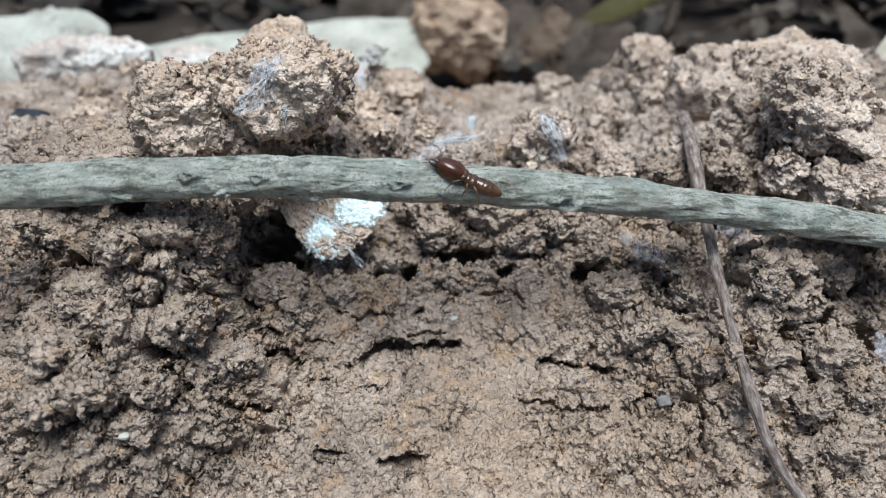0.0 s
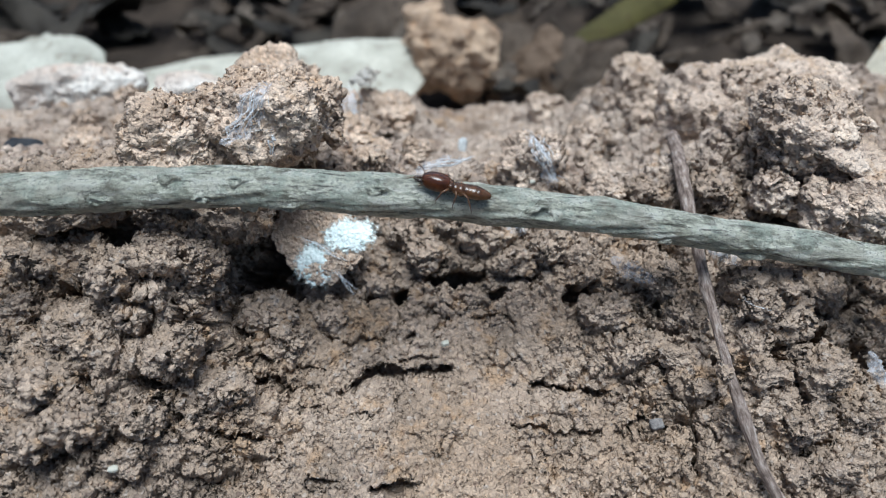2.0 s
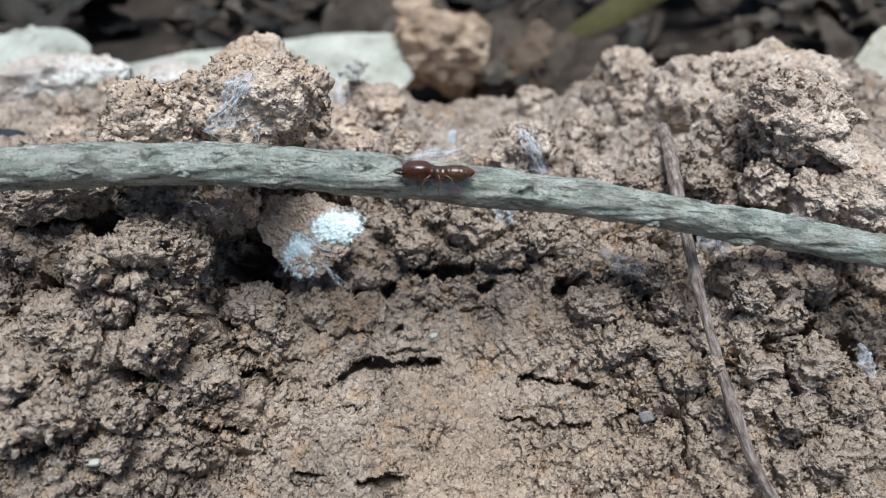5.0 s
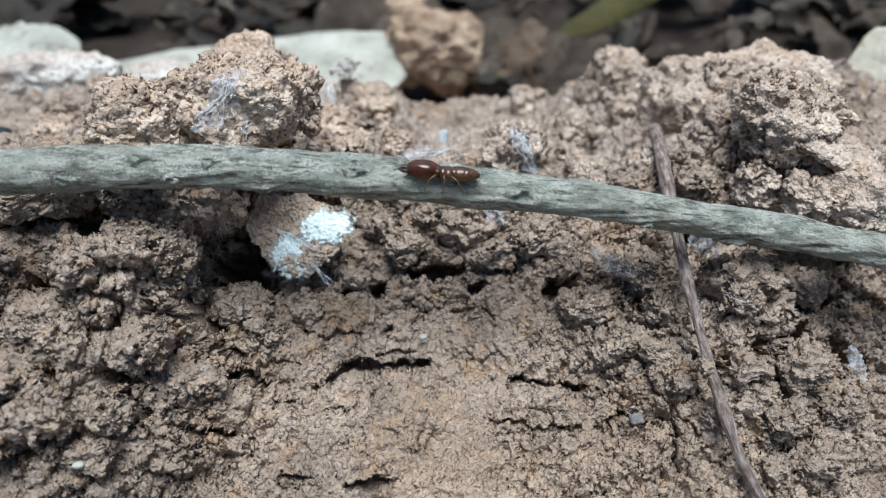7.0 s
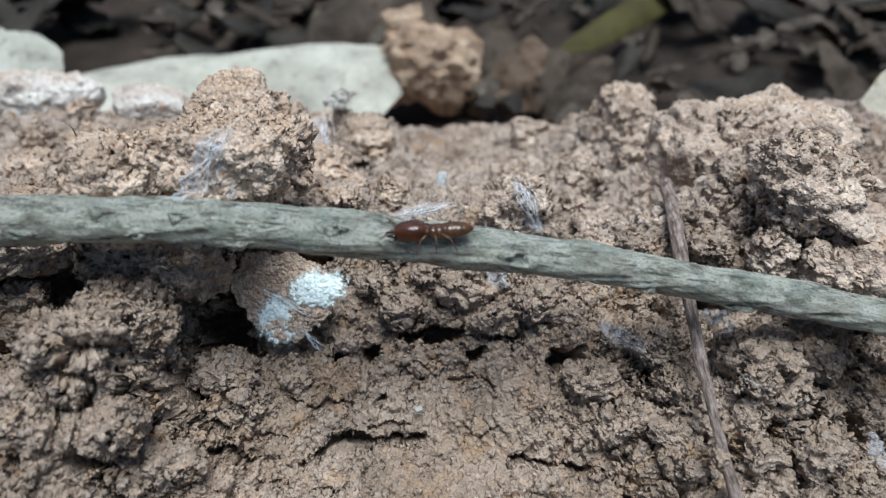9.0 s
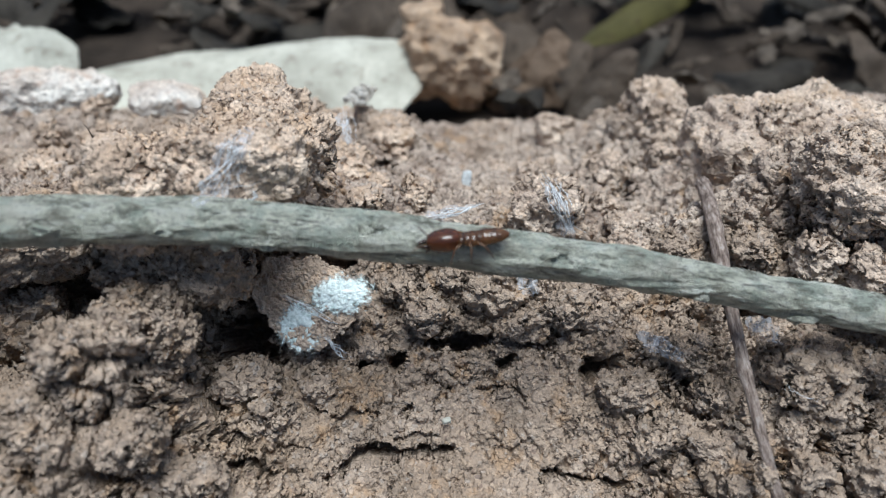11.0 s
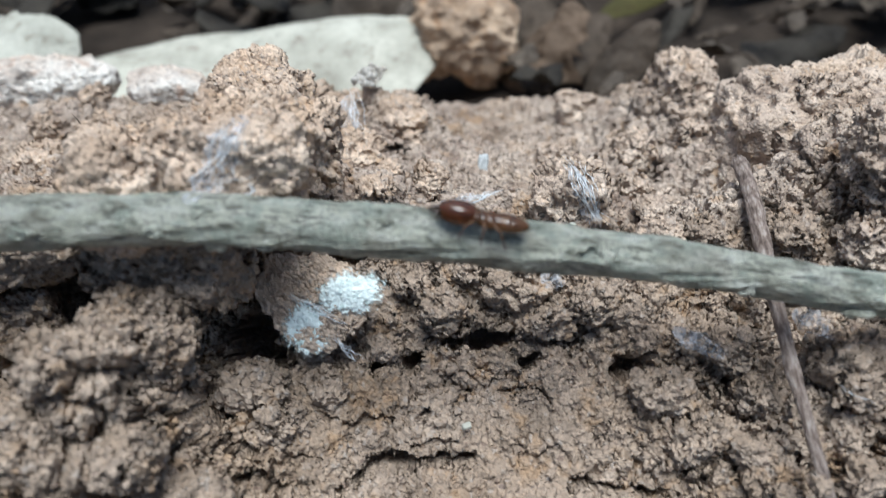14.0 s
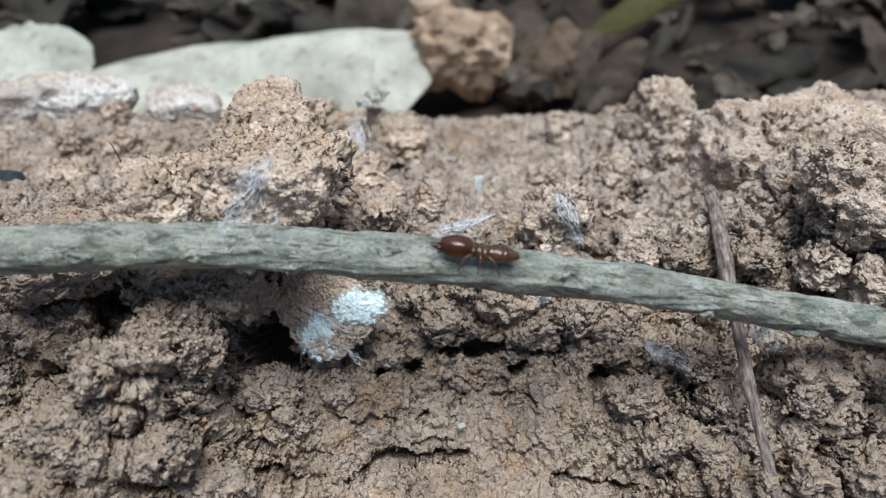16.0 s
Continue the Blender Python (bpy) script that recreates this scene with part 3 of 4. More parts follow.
def soil_flake():
    """A flat torn plate of soil leaning towards the viewer; its front carries mould."""
    corner = np.radians((-178, -140, -99, -67, -13, 6, 33, 63, 108, 137, 162))
    reach = (5.1, 4.2, 5.0, 4.2, 4.5, 5.7, 4.7, 4.5, 5.1, 7.0, 6.1)
    a = np.linspace(-math.pi, math.pi, 240, endpoint=False)
    rim = np.interp(a, corner, reach, period=2 * math.pi) * (1 + 0.22 * fbm(np.stack([5 * np.cos(a), 5 * np.sin(a), 0 * a], axis=1), 2.2, 19, 4, 0.55))
    rings = np.concatenate([np.linspace(0.02, 1, 60), np.linspace(0.985, 0.02, 12)])
    front = np.arange(72) < 60
    p = np.stack([np.outer(rings, rim * np.cos(a)), np.zeros((72, 240)), np.outer(rings, rim * np.sin(a))], axis=2)
    p[..., 1] = np.where(front, -0.45, 0.5)[:, None] * (1 - rings[:, None] ** 8 * 0.7)
    flat = p.reshape(-1, 3)
    flat[:, 1] += 0.9 * fbm(flat * np.array([1, 0, 1]), 4.5, 17, 3)
    shape = (72, 240, 3)
    flat = crumbly(flat, lambda q: -grid_normals(q.reshape(shape)).reshape(-1, 3), lambda q, w: np.full(len(q), 0.0 if w > 4 else 0.16 if w > 1.5 else 0.5), 17)
    ob = new("soil_flake", mesh_of("soil_flake", flat, grid_quads(240, 72, True), SOIL_WARM))
    ob.location = Vector((-12.4, 65.0, 34.8)) * MM
    ob.rotation_euler = (radians(-44), 0, radians(3))
    return tagged(ob, "thin torn tan soil flake leaning over a dark hole", "soil flake", "clods on the soil bank")


soil_flake()


def bank_clod(x, y, r):
    """A small clod half sunk in the bank."""
    if any(math.hypot((x - px) / (rx + 0.5 * r), (y - py) / (ry + 0.5 * r)) < 1 for px, py, rx, ry, d in PITS):
        return None
    k = len(bpy.data.objects)
    rs = np.random.RandomState(k)
    z = float(bank(np.array([x]), np.array([y]))[0])
    radii = (r * rs.uniform(0.9, 1.25), r * rs.uniform(0.8, 1.1), r * rs.uniform(0.65, 0.85))
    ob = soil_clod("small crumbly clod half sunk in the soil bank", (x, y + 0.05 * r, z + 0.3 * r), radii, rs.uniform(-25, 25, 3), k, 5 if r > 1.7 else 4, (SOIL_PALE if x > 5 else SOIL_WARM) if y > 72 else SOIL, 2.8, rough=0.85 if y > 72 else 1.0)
    return ob


bank_clod(-30.3, 52.6, 2.2)
bank_clod(-42.8, 62.1, 2.6)
bank_clod(-33.7, 49.1, 2.4)
bank_clod(-24.1, 56.3, 2.1)
bank_clod(-24.7, 49.0, 2.5)
bank_clod(-18.4, 59.2, 2.6)
bank_clod(-15.4, 56.5, 2.2)
bank_clod(-11.8, 60.1, 2.0)
bank_clod(-36.1, 45.4, 2.9)
bank_clod(-29.9, 46.3, 1.9)
bank_clod(-31.9, 42.2, 2.2)
bank_clod(-20.8, 48.5, 2.2)
bank_clod(-25.9, 66.0, 2.6)
bank_clod(-31.8, 64.6, 2.3)
bank_clod(-39.0, 64.3, 2.6)
bank_clod(-19.3, 51.5, 1.7)
bank_clod(-43.2, 56.8, 2.2)
bank_clod(-26.7, 43.6, 1.8)
bank_clod(-36.3, 40.9, 2.4)
bank_clod(-28.3, 40.5, 1.8)
bank_clod(18.6, 57.6, 2.3)
bank_clod(21.3, 54.3, 2.1)
bank_clod(17.0, 59.3, 1.6)
bank_clod(24.6, 61.0, 2.3)
bank_clod(26.6, 57.2, 1.8)
bank_clod(34.0, 55.5, 2.2)
bank_clod(40.2, 57.6, 2.4)
bank_clod(40.1, 50.5, 2.7)
bank_clod(36.8, 45.4, 2.1)
bank_clod(44.5, 48.6, 2.1)
bank_clod(33.6, 49.4, 1.7)
bank_clod(35.2, 62.0, 1.7)
bank_clod(43.7, 61.1, 2.6)
bank_clod(49.6, 59.8, 2.2)
bank_clod(39.3, 42.7, 2.2)
bank_clod(34.6, 41.3, 1.6)
bank_clod(29.6, 45.5, 1.5)
bank_clod(25.2, 52.9, 1.6)
bank_clod(27.1, 49.0, 1.4)
bank_clod(43.2, 44.2, 1.7)
bank_clod(38.8, 70.0, 2.3)
bank_clod(45.3, 69.5, 3.0)
bank_clod(32.5, 70.8, 2.5)
bank_clod(25.2, 72.0, 2.2)
bank_clod(34.5, 67.9, 1.8)
bank_clod(49.8, 72.1, 2.7)
bank_clod(24.4, 82.0, 1.3)
bank_clod(21.6, 96.3, 2.2)
bank_clod(9.2, 101.7, 1.4)
bank_clod(-5.0, 100.0, 1.6)
bank_clod(-7.8, 77.9, 2.1)
bank_clod(20.6, 72.6, 2.0)
bank_clod(-1.1, 66.7, 2.3)
bank_clod(6.3, 68.6, 2.9)
bank_clod(13.4, 66.3, 2.6)
bank_clod(9.4, 65.1, 2.0)
bank_clod(-3.7, 69.3, 2.0)
bank_clod(2.3, 70.5, 1.9)
bank_clod(-6.6, 63.6, 1.3)


def scattered_clods():
    """Lumps on the bank's top and far side."""
    rs = np.random.RandomState(31)
    for k in range(34):
        y = rs.uniform(74, 128)
        bank_clod(rs.uniform(-0.55, 0.5) * y, y, rs.uniform(1.3, 3.2))


scattered_clods()


def loose_grains():
    """Single grains and rounded crumbs that lie on the bank, crumbs thickest at its coarse sides."""
    me = bpy.data.objects["soil_bank"].data
    co = np.empty(len(me.vertices) * 3, dtype=np.float32)
    me.vertices.foreach_get("co", co)
    no = np.empty(len(me.vertices) * 3, dtype=np.float32)
    me.vertices.foreach_get("normal", no)
    co, no = co.reshape(-1, 3).astype(float) / MM, no.reshape(-1, 3).astype(float)
    rs = np.random.RandomState(12)
    ok = np.where((co[:, 1] > 30) & (co[:, 1] < 130) & (no[:, 2] > -0.15) & (np.abs(co[:, 0]) < 80))[0]
    heap = smooth(-0.25, 0.2, fbm(co[ok], 7, 91, 2)) * np.clip(bank_rough(co[ok, 0], co[ok, 1]) * 1.2 - 0.3, 0.05, 1)
    sheet = co.reshape(-1, 880, 3)
    area = np.linalg.norm(np.cross(np.gradient(sheet, axis=1), np.gradient(sheet, axis=0)), axis=2).reshape(-1)[ok]
    coarse = rs.choice(ok, 60000, p=heap * area / (heap * area).sum())
    tops = [co]
    sides = [no]
    for ob in bpy.data.objects:
        if ob.name.startswith("soil_clod") and "clay" not in ob["label"] and len(ob.data.vertices) > 9000:
            a = np.empty(len(ob.data.vertices) * 3, dtype=np.float32)
            ob.data.vertices.foreach_get("co", a)
            b = np.empty_like(a)
            ob.data.vertices.foreach_get("normal", b)
            tops.append(a.reshape(-1, 3).astype(float) / MM + np.array(ob.location) / MM)
            sides.append(b.reshape(-1, 3).astype(float))
    bank_size = len(co)
    co, no = np.concatenate(tops), np.concatenate(sides)
    lumps = bank_size + np.where((no[bank_size:, 2] > -0.1) & (co[bank_size:, 1] < 125))[0]
    v, q, count = [], [], 0
    for level, n, low, high, places in ((1, 24000, 0.09, 0.21, coarse), (2, 6500, 0.15, 0.34, coarse), (3, 300, 0.36, 0.6, coarse), (2, 4500, 0.09, 0.24, lumps)):
        s, f = sphere(level)
        size = low + (high - low) * rs.random_sample(n) ** 2
        pick = rs.choice(places, n)
        shape = rs.uniform(0.75, 1.2, (n, 1, 3)) * s[None]
        lump = fbm((s[None] * 0.9 + np.arange(n)[:, None, None] * 7.3).reshape(-1, 3), 0.8, 93, 2, 0.7).reshape(n, -1, 1)
        w = shape * (1 + 1.3 * lump) * size[:, None, None] + (co[pick] + no[pick] * size[:, None] * 0.15)[:, None]
        v.append(w.reshape(-1, 3))
        q.append((f[None] + (count + np.arange(n) * len(s))[:, None, None]).reshape(-1, 3))
        count += n * len(s)
    ob = new("loose_grains", mesh_of("loose_grains", np.concatenate(v), np.concatenate(q), SOIL))
    return tagged(ob, "loose tan soil grains and crumbs strewn over the bank", "soil grains", kind="stuff")


loose_grains()

# ---- the twig that sways in front of the bank ----
def uv_along(ob, u, v):
    """Lays the grain along a stick: u millimetres along it, v round it."""
    me = ob.data
    idx = np.empty(len(me.loops), dtype=np.int32)
    me.loops.foreach_get("vertex_index", idx)
    layer = me.uv_layers.new(name="along")
    layer.data.foreach_set("uv", (np.stack([u[idx], v[idx]], axis=1) * MM).astype(np.float32).ravel())


TWIG_AT = (9.6, 59.4, 46.2)
TWIG_X = (-75, -55, -37.2, -28.2, -19.0, -9.7, -0.2, 9.6, 19.6, 29.8, 37.6, 55, 75)
TWIG_Y = (56, 57.5, 58.5, 59.2, 59.7, 59.8, 59.6, 59.4, 59.1, 58.4, 58.0, 56.5, 55)
TWIG_Z = (49.6, 50.2, 50.2, 50.0, 49.6, 48.7, 47.5, 46.2, 44.7, 42.8, 41.5, 37.8, 33)


def twig_line(x):
    """The twig's middle line and half thickness, from its own origin."""
    k = np.linspace(-76, 76, 305)
    w = np.hanning(21)
    w /= w.sum()
    ys = np.convolve(np.pad(np.interp(k, TWIG_X, TWIG_Y), 10, mode="reflect", reflect_type="odd"), w, "valid")
    zs = np.convolve(np.pad(np.interp(k, TWIG_X, TWIG_Z), 10, mode="reflect", reflect_type="odd"), w, "valid")
    c = np.stack([x, np.interp(x, k, ys), np.interp(x, k, zs)], axis=-1) - np.array(TWIG_AT)
    return c, np.interp(x, (-75, -30, 0, 35, 75), (2.08, 1.98, 1.86, 1.74, 1.62))


def make_twig():
    ob = thing("twig", "grey-green bark twig held across above the soil", "twig", TWIG_AT)
    xs = np.arange(-70, 70.1, 0.22)
    sides = 72
    c, r = twig_line(xs)
    a = np.linspace(0, 2 * math.pi, sides, endpoint=False)
    ring = np.stack([np.zeros(sides), -np.cos(a), np.sin(a)], axis=1)
    q = c[:, None, :] + ring[None] * r[:, None, None]
    flat = q.reshape(-1, 3)
    out = np.repeat(ring[None], len(xs), axis=0).reshape(-1, 3)
    s = flat * np.array([0.22, 1, 1])
    ridge = 0.26 * fbm(s, 1.1, 61, 4, 0.6) + 0.16 * gnoise(flat * np.array([0.10, 1, 1]), 0.55, 62) + 0.42 * fbm(flat * np.array([0.5, 1, 1]), 4.5, 63, 3) + 0.10 * fbm(flat * np.array([0.35, 1, 1]), 0.5, 64, 2)
    flat = flat + out * ridge[:, None]
    v = np.concatenate([flat, c[:1], c[-1:]])
    f = grid_quads(sides, len(xs), True).tolist()
    n = len(xs)
    f += [(n * sides, (k + 1) % sides, k) for k in range(sides)] + [(n * sides + 1, (n - 1) * sides + k, (n - 1) * sides + (k + 1) % sides) for k in range(sides)]
    bark = part("bark", v, f, BARK, ob)
    uv_along(bark, np.concatenate([np.repeat(xs, sides), xs[:1], xs[-1:]]), np.concatenate([np.tile((a + math.pi) % (2 * math.pi) * 2.0, n), [0, 0]]))
    # bud scars: a raised lip round a hollow, at a place along the twig and an angle round it (0 towards the viewer, 90 up)
    for x, ang, size, tall in ((10.2, 38, 1.6, 0.6), (-18.0, 62, 0.75, 0.3), (-13.5, -12, 0.9, 0.4), (-21.5, 12, 0.7, 0.3), (-24.2, 70, 0.8, 0.35), (-30.5, 15, 0.9, 0.3), (-17.5, -48, 0.6, 0.4), (-5.5, 60, 0.9, 0.4), (31.5, -35, 1.0, 0.35), (22.5, -15, 0.5, 0.2)):
        cc, rr = twig_line(np.array([x]))
        nrm = np.array([0.0, -math.cos(radians(ang)), math.sin(radians(ang))])
        along, side = np.array([1.0, 0, 0]), np.cross(nrm, np.array([1.0, 0, 0]))
        m, k = 9, 22
        rad, th = np.linspace(0, 1, m), np.linspace(0, 2 * math.pi, k, endpoint=False)
        prof = np.interp(rad, (0, 0.25, 0.5, 0.7, 1.0), (-0.1, 0.05, 0.9, 0.75, -0.5)) * tall
        pts = []
        for rr_, h in zip(rad, prof):
            for t in th:
                w = 1 + 0.25 * math.sin(3 * t + x) + 0.12 * math.sin(7 * t + 2 * x)
                dx, dy = rr_ * size * 1.35 * math.cos(t) * w, rr_ * size * 0.75 * math.sin(t) * w
                drop = rr[0] - math.sqrt(max(rr[0] ** 2 - dy * dy, 0.01))
                pts.append(cc[0] + nrm * (rr[0] + h * (1 + 0.3 * math.sin(2 * t + x)) - drop) + along * dx + side * dy)
        part("knot", pts, grid_quads(k, m, True), KNOT, ob)
    return ob


twig = make_twig()


# ---- the dry stem lying on the bank ----
def dry_stem():
    pts = np.array([(30.0, 80.4, 39.2), (29.8, 78.6, 39.5), (29.2, 74.0, 39.9), (28.2, 68, 39.4), (28.5, 61.8, 36.4), (28.2, 56.9, 35.6), (28.1, 52.1, 34.2), (29.0, 46.5, 30.9), (29.9, 42.8, 28.7), (30.7, 39.4, 26.3), (33.0, 35, 25)])
    t = np.linspace(0, len(pts) - 1, 150)
    path = np.stack([np.interp(t, np.arange(len(pts)), pts[:, k]) for k in range(3)], axis=1)
    for k in range(3):
        path[:, k] = np.convolve(np.pad(path[:, k], 12, mode="reflect", reflect_type="odd"), np.ones(25) / 25, "valid")
    path[:, 0] += 0.04 * np.sin(t * 2.3)
    r = np.interp(t, (0, 2.5, 4.6, 10), (0.78, 0.78, 0.56, 0.49)) * (1 + 0.03 * np.sin(t * 9) + 0.25 * np.exp(-((t - 5.1) / 0.25) ** 2) + 0.2 * np.exp(-((t - 7.6) / 0.3) ** 2))
    v, f = tube(path, r, 20)
    n = len(path) * 20
    mid = np.repeat(path, 20, axis=0)
    d = v[:n] - mid
    v[:n] += d * (0.35 * gnoise(d / 0.7 + np.repeat(np.arange(len(path)), 20)[:, None] * 0.012, 0.5, 71) + 0.12 * fbm(v[:n], 1.3, 72, 3))[:, None]
    ob = thing("dry_stem", "thin brown dry plant stem lying down the soil bank", "stem", path[75])
    v = v - path[75]
    shaft = part("shaft", v, f, STEM, ob)
    far = np.concatenate([[0], np.cumsum(np.linalg.norm(np.diff(path, axis=0), axis=1))])
    round_ = np.abs(np.linspace(-1, 1, 20, endpoint=False)) * 2.4
    uv_along(shaft, np.concatenate([np.repeat(far, 20), [0, far[-1]]]), np.concatenate([np.tile(round_, len(path)), [0, 0]]))
    end, way = path[0] - path[75], path[0] - path[6]
    way = way / np.linalg.norm(way)
    rs = np.random.RandomState(4)
    for k in range(7):
        a = k * 0.9
        o = end + 0.5 * np.array([math.cos(a), 0.3 * math.sin(a), math.sin(a)])
        sv, sf = tube([o - way * 0.8, o + way * rs.uniform(0.1, 0.5), o + way * rs.uniform(0.6, 1.1)], (0.2, 0.15, 0.03), 6)
        splinter = part("splinter", sv, sf, STEM, shaft)
        uv_along(splinter, np.linspace(0, 2, len(sv)), np.linspace(0, 1, len(sv)))
    return ob


dry_stem()


# ---- leaves ----
def leaf_sheet(length, width, curl, wave, seed, tip=1.0, torn=0.0, nu=56, nv=30):
    """A leaf blade with thickness: long along x from its base, bent across by curl (degrees), wavy by wave millimetres."""
    s, w = np.linspace(0, 1, nu), np.linspace(-1, 1, nv)
    half = width / 2 * np.sin(np.pi * np.clip(s * 0.94 + 0.04, 0, 1) ** tip) ** 0.65
    rs = np.random.RandomState(seed)
    edge = 1 + torn * np.interp(s * 23, np.arange(24), rs.uniform(-1, 0.4, 24))
    edge2 = 1 + torn * np.interp(s * 23, np.arange(24), rs.uniform(-1, 0.4, 24))
    y = w[None, :] * half[:, None] * np.where(w[None, :] > 0, edge[:, None], edge2[:, None])
    x = np.repeat(s[:, None] * length, nv, axis=1)
    a = radians(curl) * y / max(width / 2, 1e-6)
    rad = width / 2 / max(radians(abs(curl)), 1e-3)
    p = np.stack([x, np.sin(a) * rad * np.sign(curl), (np.cos(a) - 1) * rad * 1.0], axis=2).reshape(-1, 3)
    p[:, 2] += wave * fbm(p + seed * 13, max(length, width) * 0.3, seed, 3) - 0.25 * np.exp(-(np.tile(w, nu) / 0.05) ** 2)
    n = grid_normals(p.reshape(nu, nv, 3)).reshape(-1, 3)
    v = np.concatenate([p, p - n * 0.22])
    q = grid_quads(nv, nu)
    k = nu * nv
    rim = [(i, i + 1) for i in range(nv - 1)] + [((nu - 1) * nv + i + 1, (nu - 1) * nv + i) for i in range(nv - 1)]
    rim += [((i + 1) * nv, i * nv) for i in range(nu - 1)] + [(i * nv + nv - 1, (i + 1) * nv + nv - 1) for i in range(nu - 1)]
    f = q.tolist() + (q[:, ::-1] + k).tolist() + [(b, a_, a_ + k, b + k) for a_, b in rim]
    mid = p.reshape(nu, nv, 3)[:, nv // 2] + n.reshape(nu, nv, 3)[:, nv // 2] * 0.12
    return v, f, mid


def leaf(label, at, turn, length, width, material, curl=40, wave=2.0, seed=1, tip=1.0, torn=0.05, name="dead_leaf", group="dead leaves on the ground", grid=(56, 30)):
    ob = thing(name, label, "leaf", at, group)
    ob.rotation_euler = [radians(a) for a in turn]
    v, f, mid = leaf_sheet(length, width, curl, wave, seed, tip, torn, *grid)
    part("blade", v, f, material, ob)
    rib = tube(mid[2:-4], np.linspace(0.45, 0.12, len(mid) - 6) * min(1.0, width / 22), 6)
    part("midrib", *rib, material, ob)
    return ob


leaf("large grey-green dead leaf curled behind the clods", (-94, 161, 2.4), (20, -6, 1), 92, 50, LEAF_GREY, 55, 2.5, 3, 1.25, 0.13)
leaf("pale bleached leaf standing on edge", (-112, 152, 12), (35, -8, 5), 38, 26, LEAF_PALE, 30, 2.0, 5, 0.9, 0.15)
leaf("yellow-green leaf on the dark litter", (37, 184, 8), (25, -5, 42), 62, 10, LEAF_YELLOW, 45, 1.5, 7)
leaf("pale dry leaf edge standing behind the clod", (79.2, 104.8, 11), (0, -60, 90), 29, 15, LEAF_STRAW, 25, 1.2, 9, 1.0, 0.1)
leaf("brown dead leaf beside the orange clod", (12, 166, 1), (-5, -38, 25), 24, 24, LEAF_TAN, 60, 4.0, 11, 1.0, 0.3)
leaf("brown dead leaf leaning in the litter", (-28, 196, 2), (20, -28, 30), 48, 28, LEAF_BROWN, 40, 3.0, 13)
leaf("tan dead leaf tip among dark litter", (30, 156, 2), (20, -35, 35), 22, 11, LEAF_BROWN, 40, 1.5, 15)


def bark_flake(label, at, turn, length, width, seed):
    ob = leaf(label, at, turn, length, width, LEAF_CRUST, 30, 3.0, seed, 0.8, 0.25, "bark_flake", "pale flakes on the bank")
    return tagged(ob, category="flake")


bark_flake("small pale flake at the clod's foot", (-13.5, 109, 33.4), (30, -10, 20), 5, 3.4, 21)


def litter():
    """Dead leaves of the woodland floor, each a thing of its own."""
    rs = np.random.RandomState(5)
    kinds = []
    for k in range(8):
        ln, wd = rs.uniform(16, 36), rs.uniform(9, 19)
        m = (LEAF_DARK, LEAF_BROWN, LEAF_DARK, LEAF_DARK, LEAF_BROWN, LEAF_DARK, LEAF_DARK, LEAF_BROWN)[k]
        lab = {LEAF_DARK.name: "wet decaying leaf darkened for shade on the woodland floor", LEAF_BROWN.name: "brown curled dead leaf on the woodland floor"}[m.name]
        kinds.append(leaf(lab, (-150 + 40 * k, 330, 3), (rs.uniform(-20, 20), rs.uniform(-15, 10), rs.uniform(0, 80)), ln, wd, m, rs.uniform(20, 80), 3.5, 40 + k, rs.uniform(0.8, 1.2), 0.12, grid=(26, 12)))
    bits = []
    for k in range(5):
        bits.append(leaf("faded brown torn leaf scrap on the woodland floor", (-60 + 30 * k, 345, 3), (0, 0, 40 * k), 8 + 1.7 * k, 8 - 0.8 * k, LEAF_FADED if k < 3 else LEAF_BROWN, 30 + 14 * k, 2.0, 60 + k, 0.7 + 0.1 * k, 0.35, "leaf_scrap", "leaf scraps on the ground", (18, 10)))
    for i in range(230):
        y = 152 + 190 * rs.random_sample() ** 1.2
        x = rs.uniform(-0.75, 0.75) * (y + 30)
        if 28 < x < 85 and 170 < y < 225 or -104 < x < 14 and y < 188:
            continue
        m = pose(x * MM, y * MM, rs.uniform(0.5, 7) * MM, rs.uniform(-28, 28), rs.uniform(-30, 22), rs.uniform(0, 360))
        copy_thing(kinds[rs.randint(8)], m)
    rs = np.random.RandomState(9)
    for i in range(150):
        y = 156 + 130 * rs.random_sample()
        x = rs.uniform(-0.7, 0.7) * (y + 30)
        if -104 < x < 14 and y < 188:
            continue
        m = pose(x * MM, y * MM, rs.uniform(3, 11) * MM, rs.uniform(-35, 35), rs.uniform(-35, 25), rs.uniform(0, 360))
        copy_thing(bits[rs.randint(5)], m)


litter()


def litter_twig(at, turn, length, radius, seed):
    ob = thing("litter_twig", "thin dark fallen twig on the woodland floor", "twig", at, "fallen twigs")
    ob.rotation_euler = [radians(a) for a in turn]
    t = np.linspace(0, 1, 24)
    path = np.stack([t * length, 0.06 * length * np.sin(t * 4 + seed), 0.03 * length * np.sin(t * 7 + seed * 2)], axis=1)
    stick = part("stick", *tube(path, radius * (1 - 0.4 * t), 8), LEAF_BROWN, ob)
    k = path[14]
    part("side_shoot", *tube([k, k + np.array((0.12, 0.10, 0.05)) * length, k + np.array((0.2, 0.2, 0.06)) * length], (radius * 0.6, radius * 0.45, radius * 0.2), 6), LEAF_BROWN, stick)
    return ob


def fallen_twigs():
    rs = np.random.RandomState(21)
    for k in range(14):
        y = rs.uniform(160, 300)
        litter_twig((rs.uniform(-0.5, 0.6) * y, y, rs.uniform(4, 10)), (rs.uniform(-10, 10), rs.uniform(-15, 15), rs.uniform(0, 360)), rs.uniform(25, 60), rs.uniform(0.5, 1.3), k)


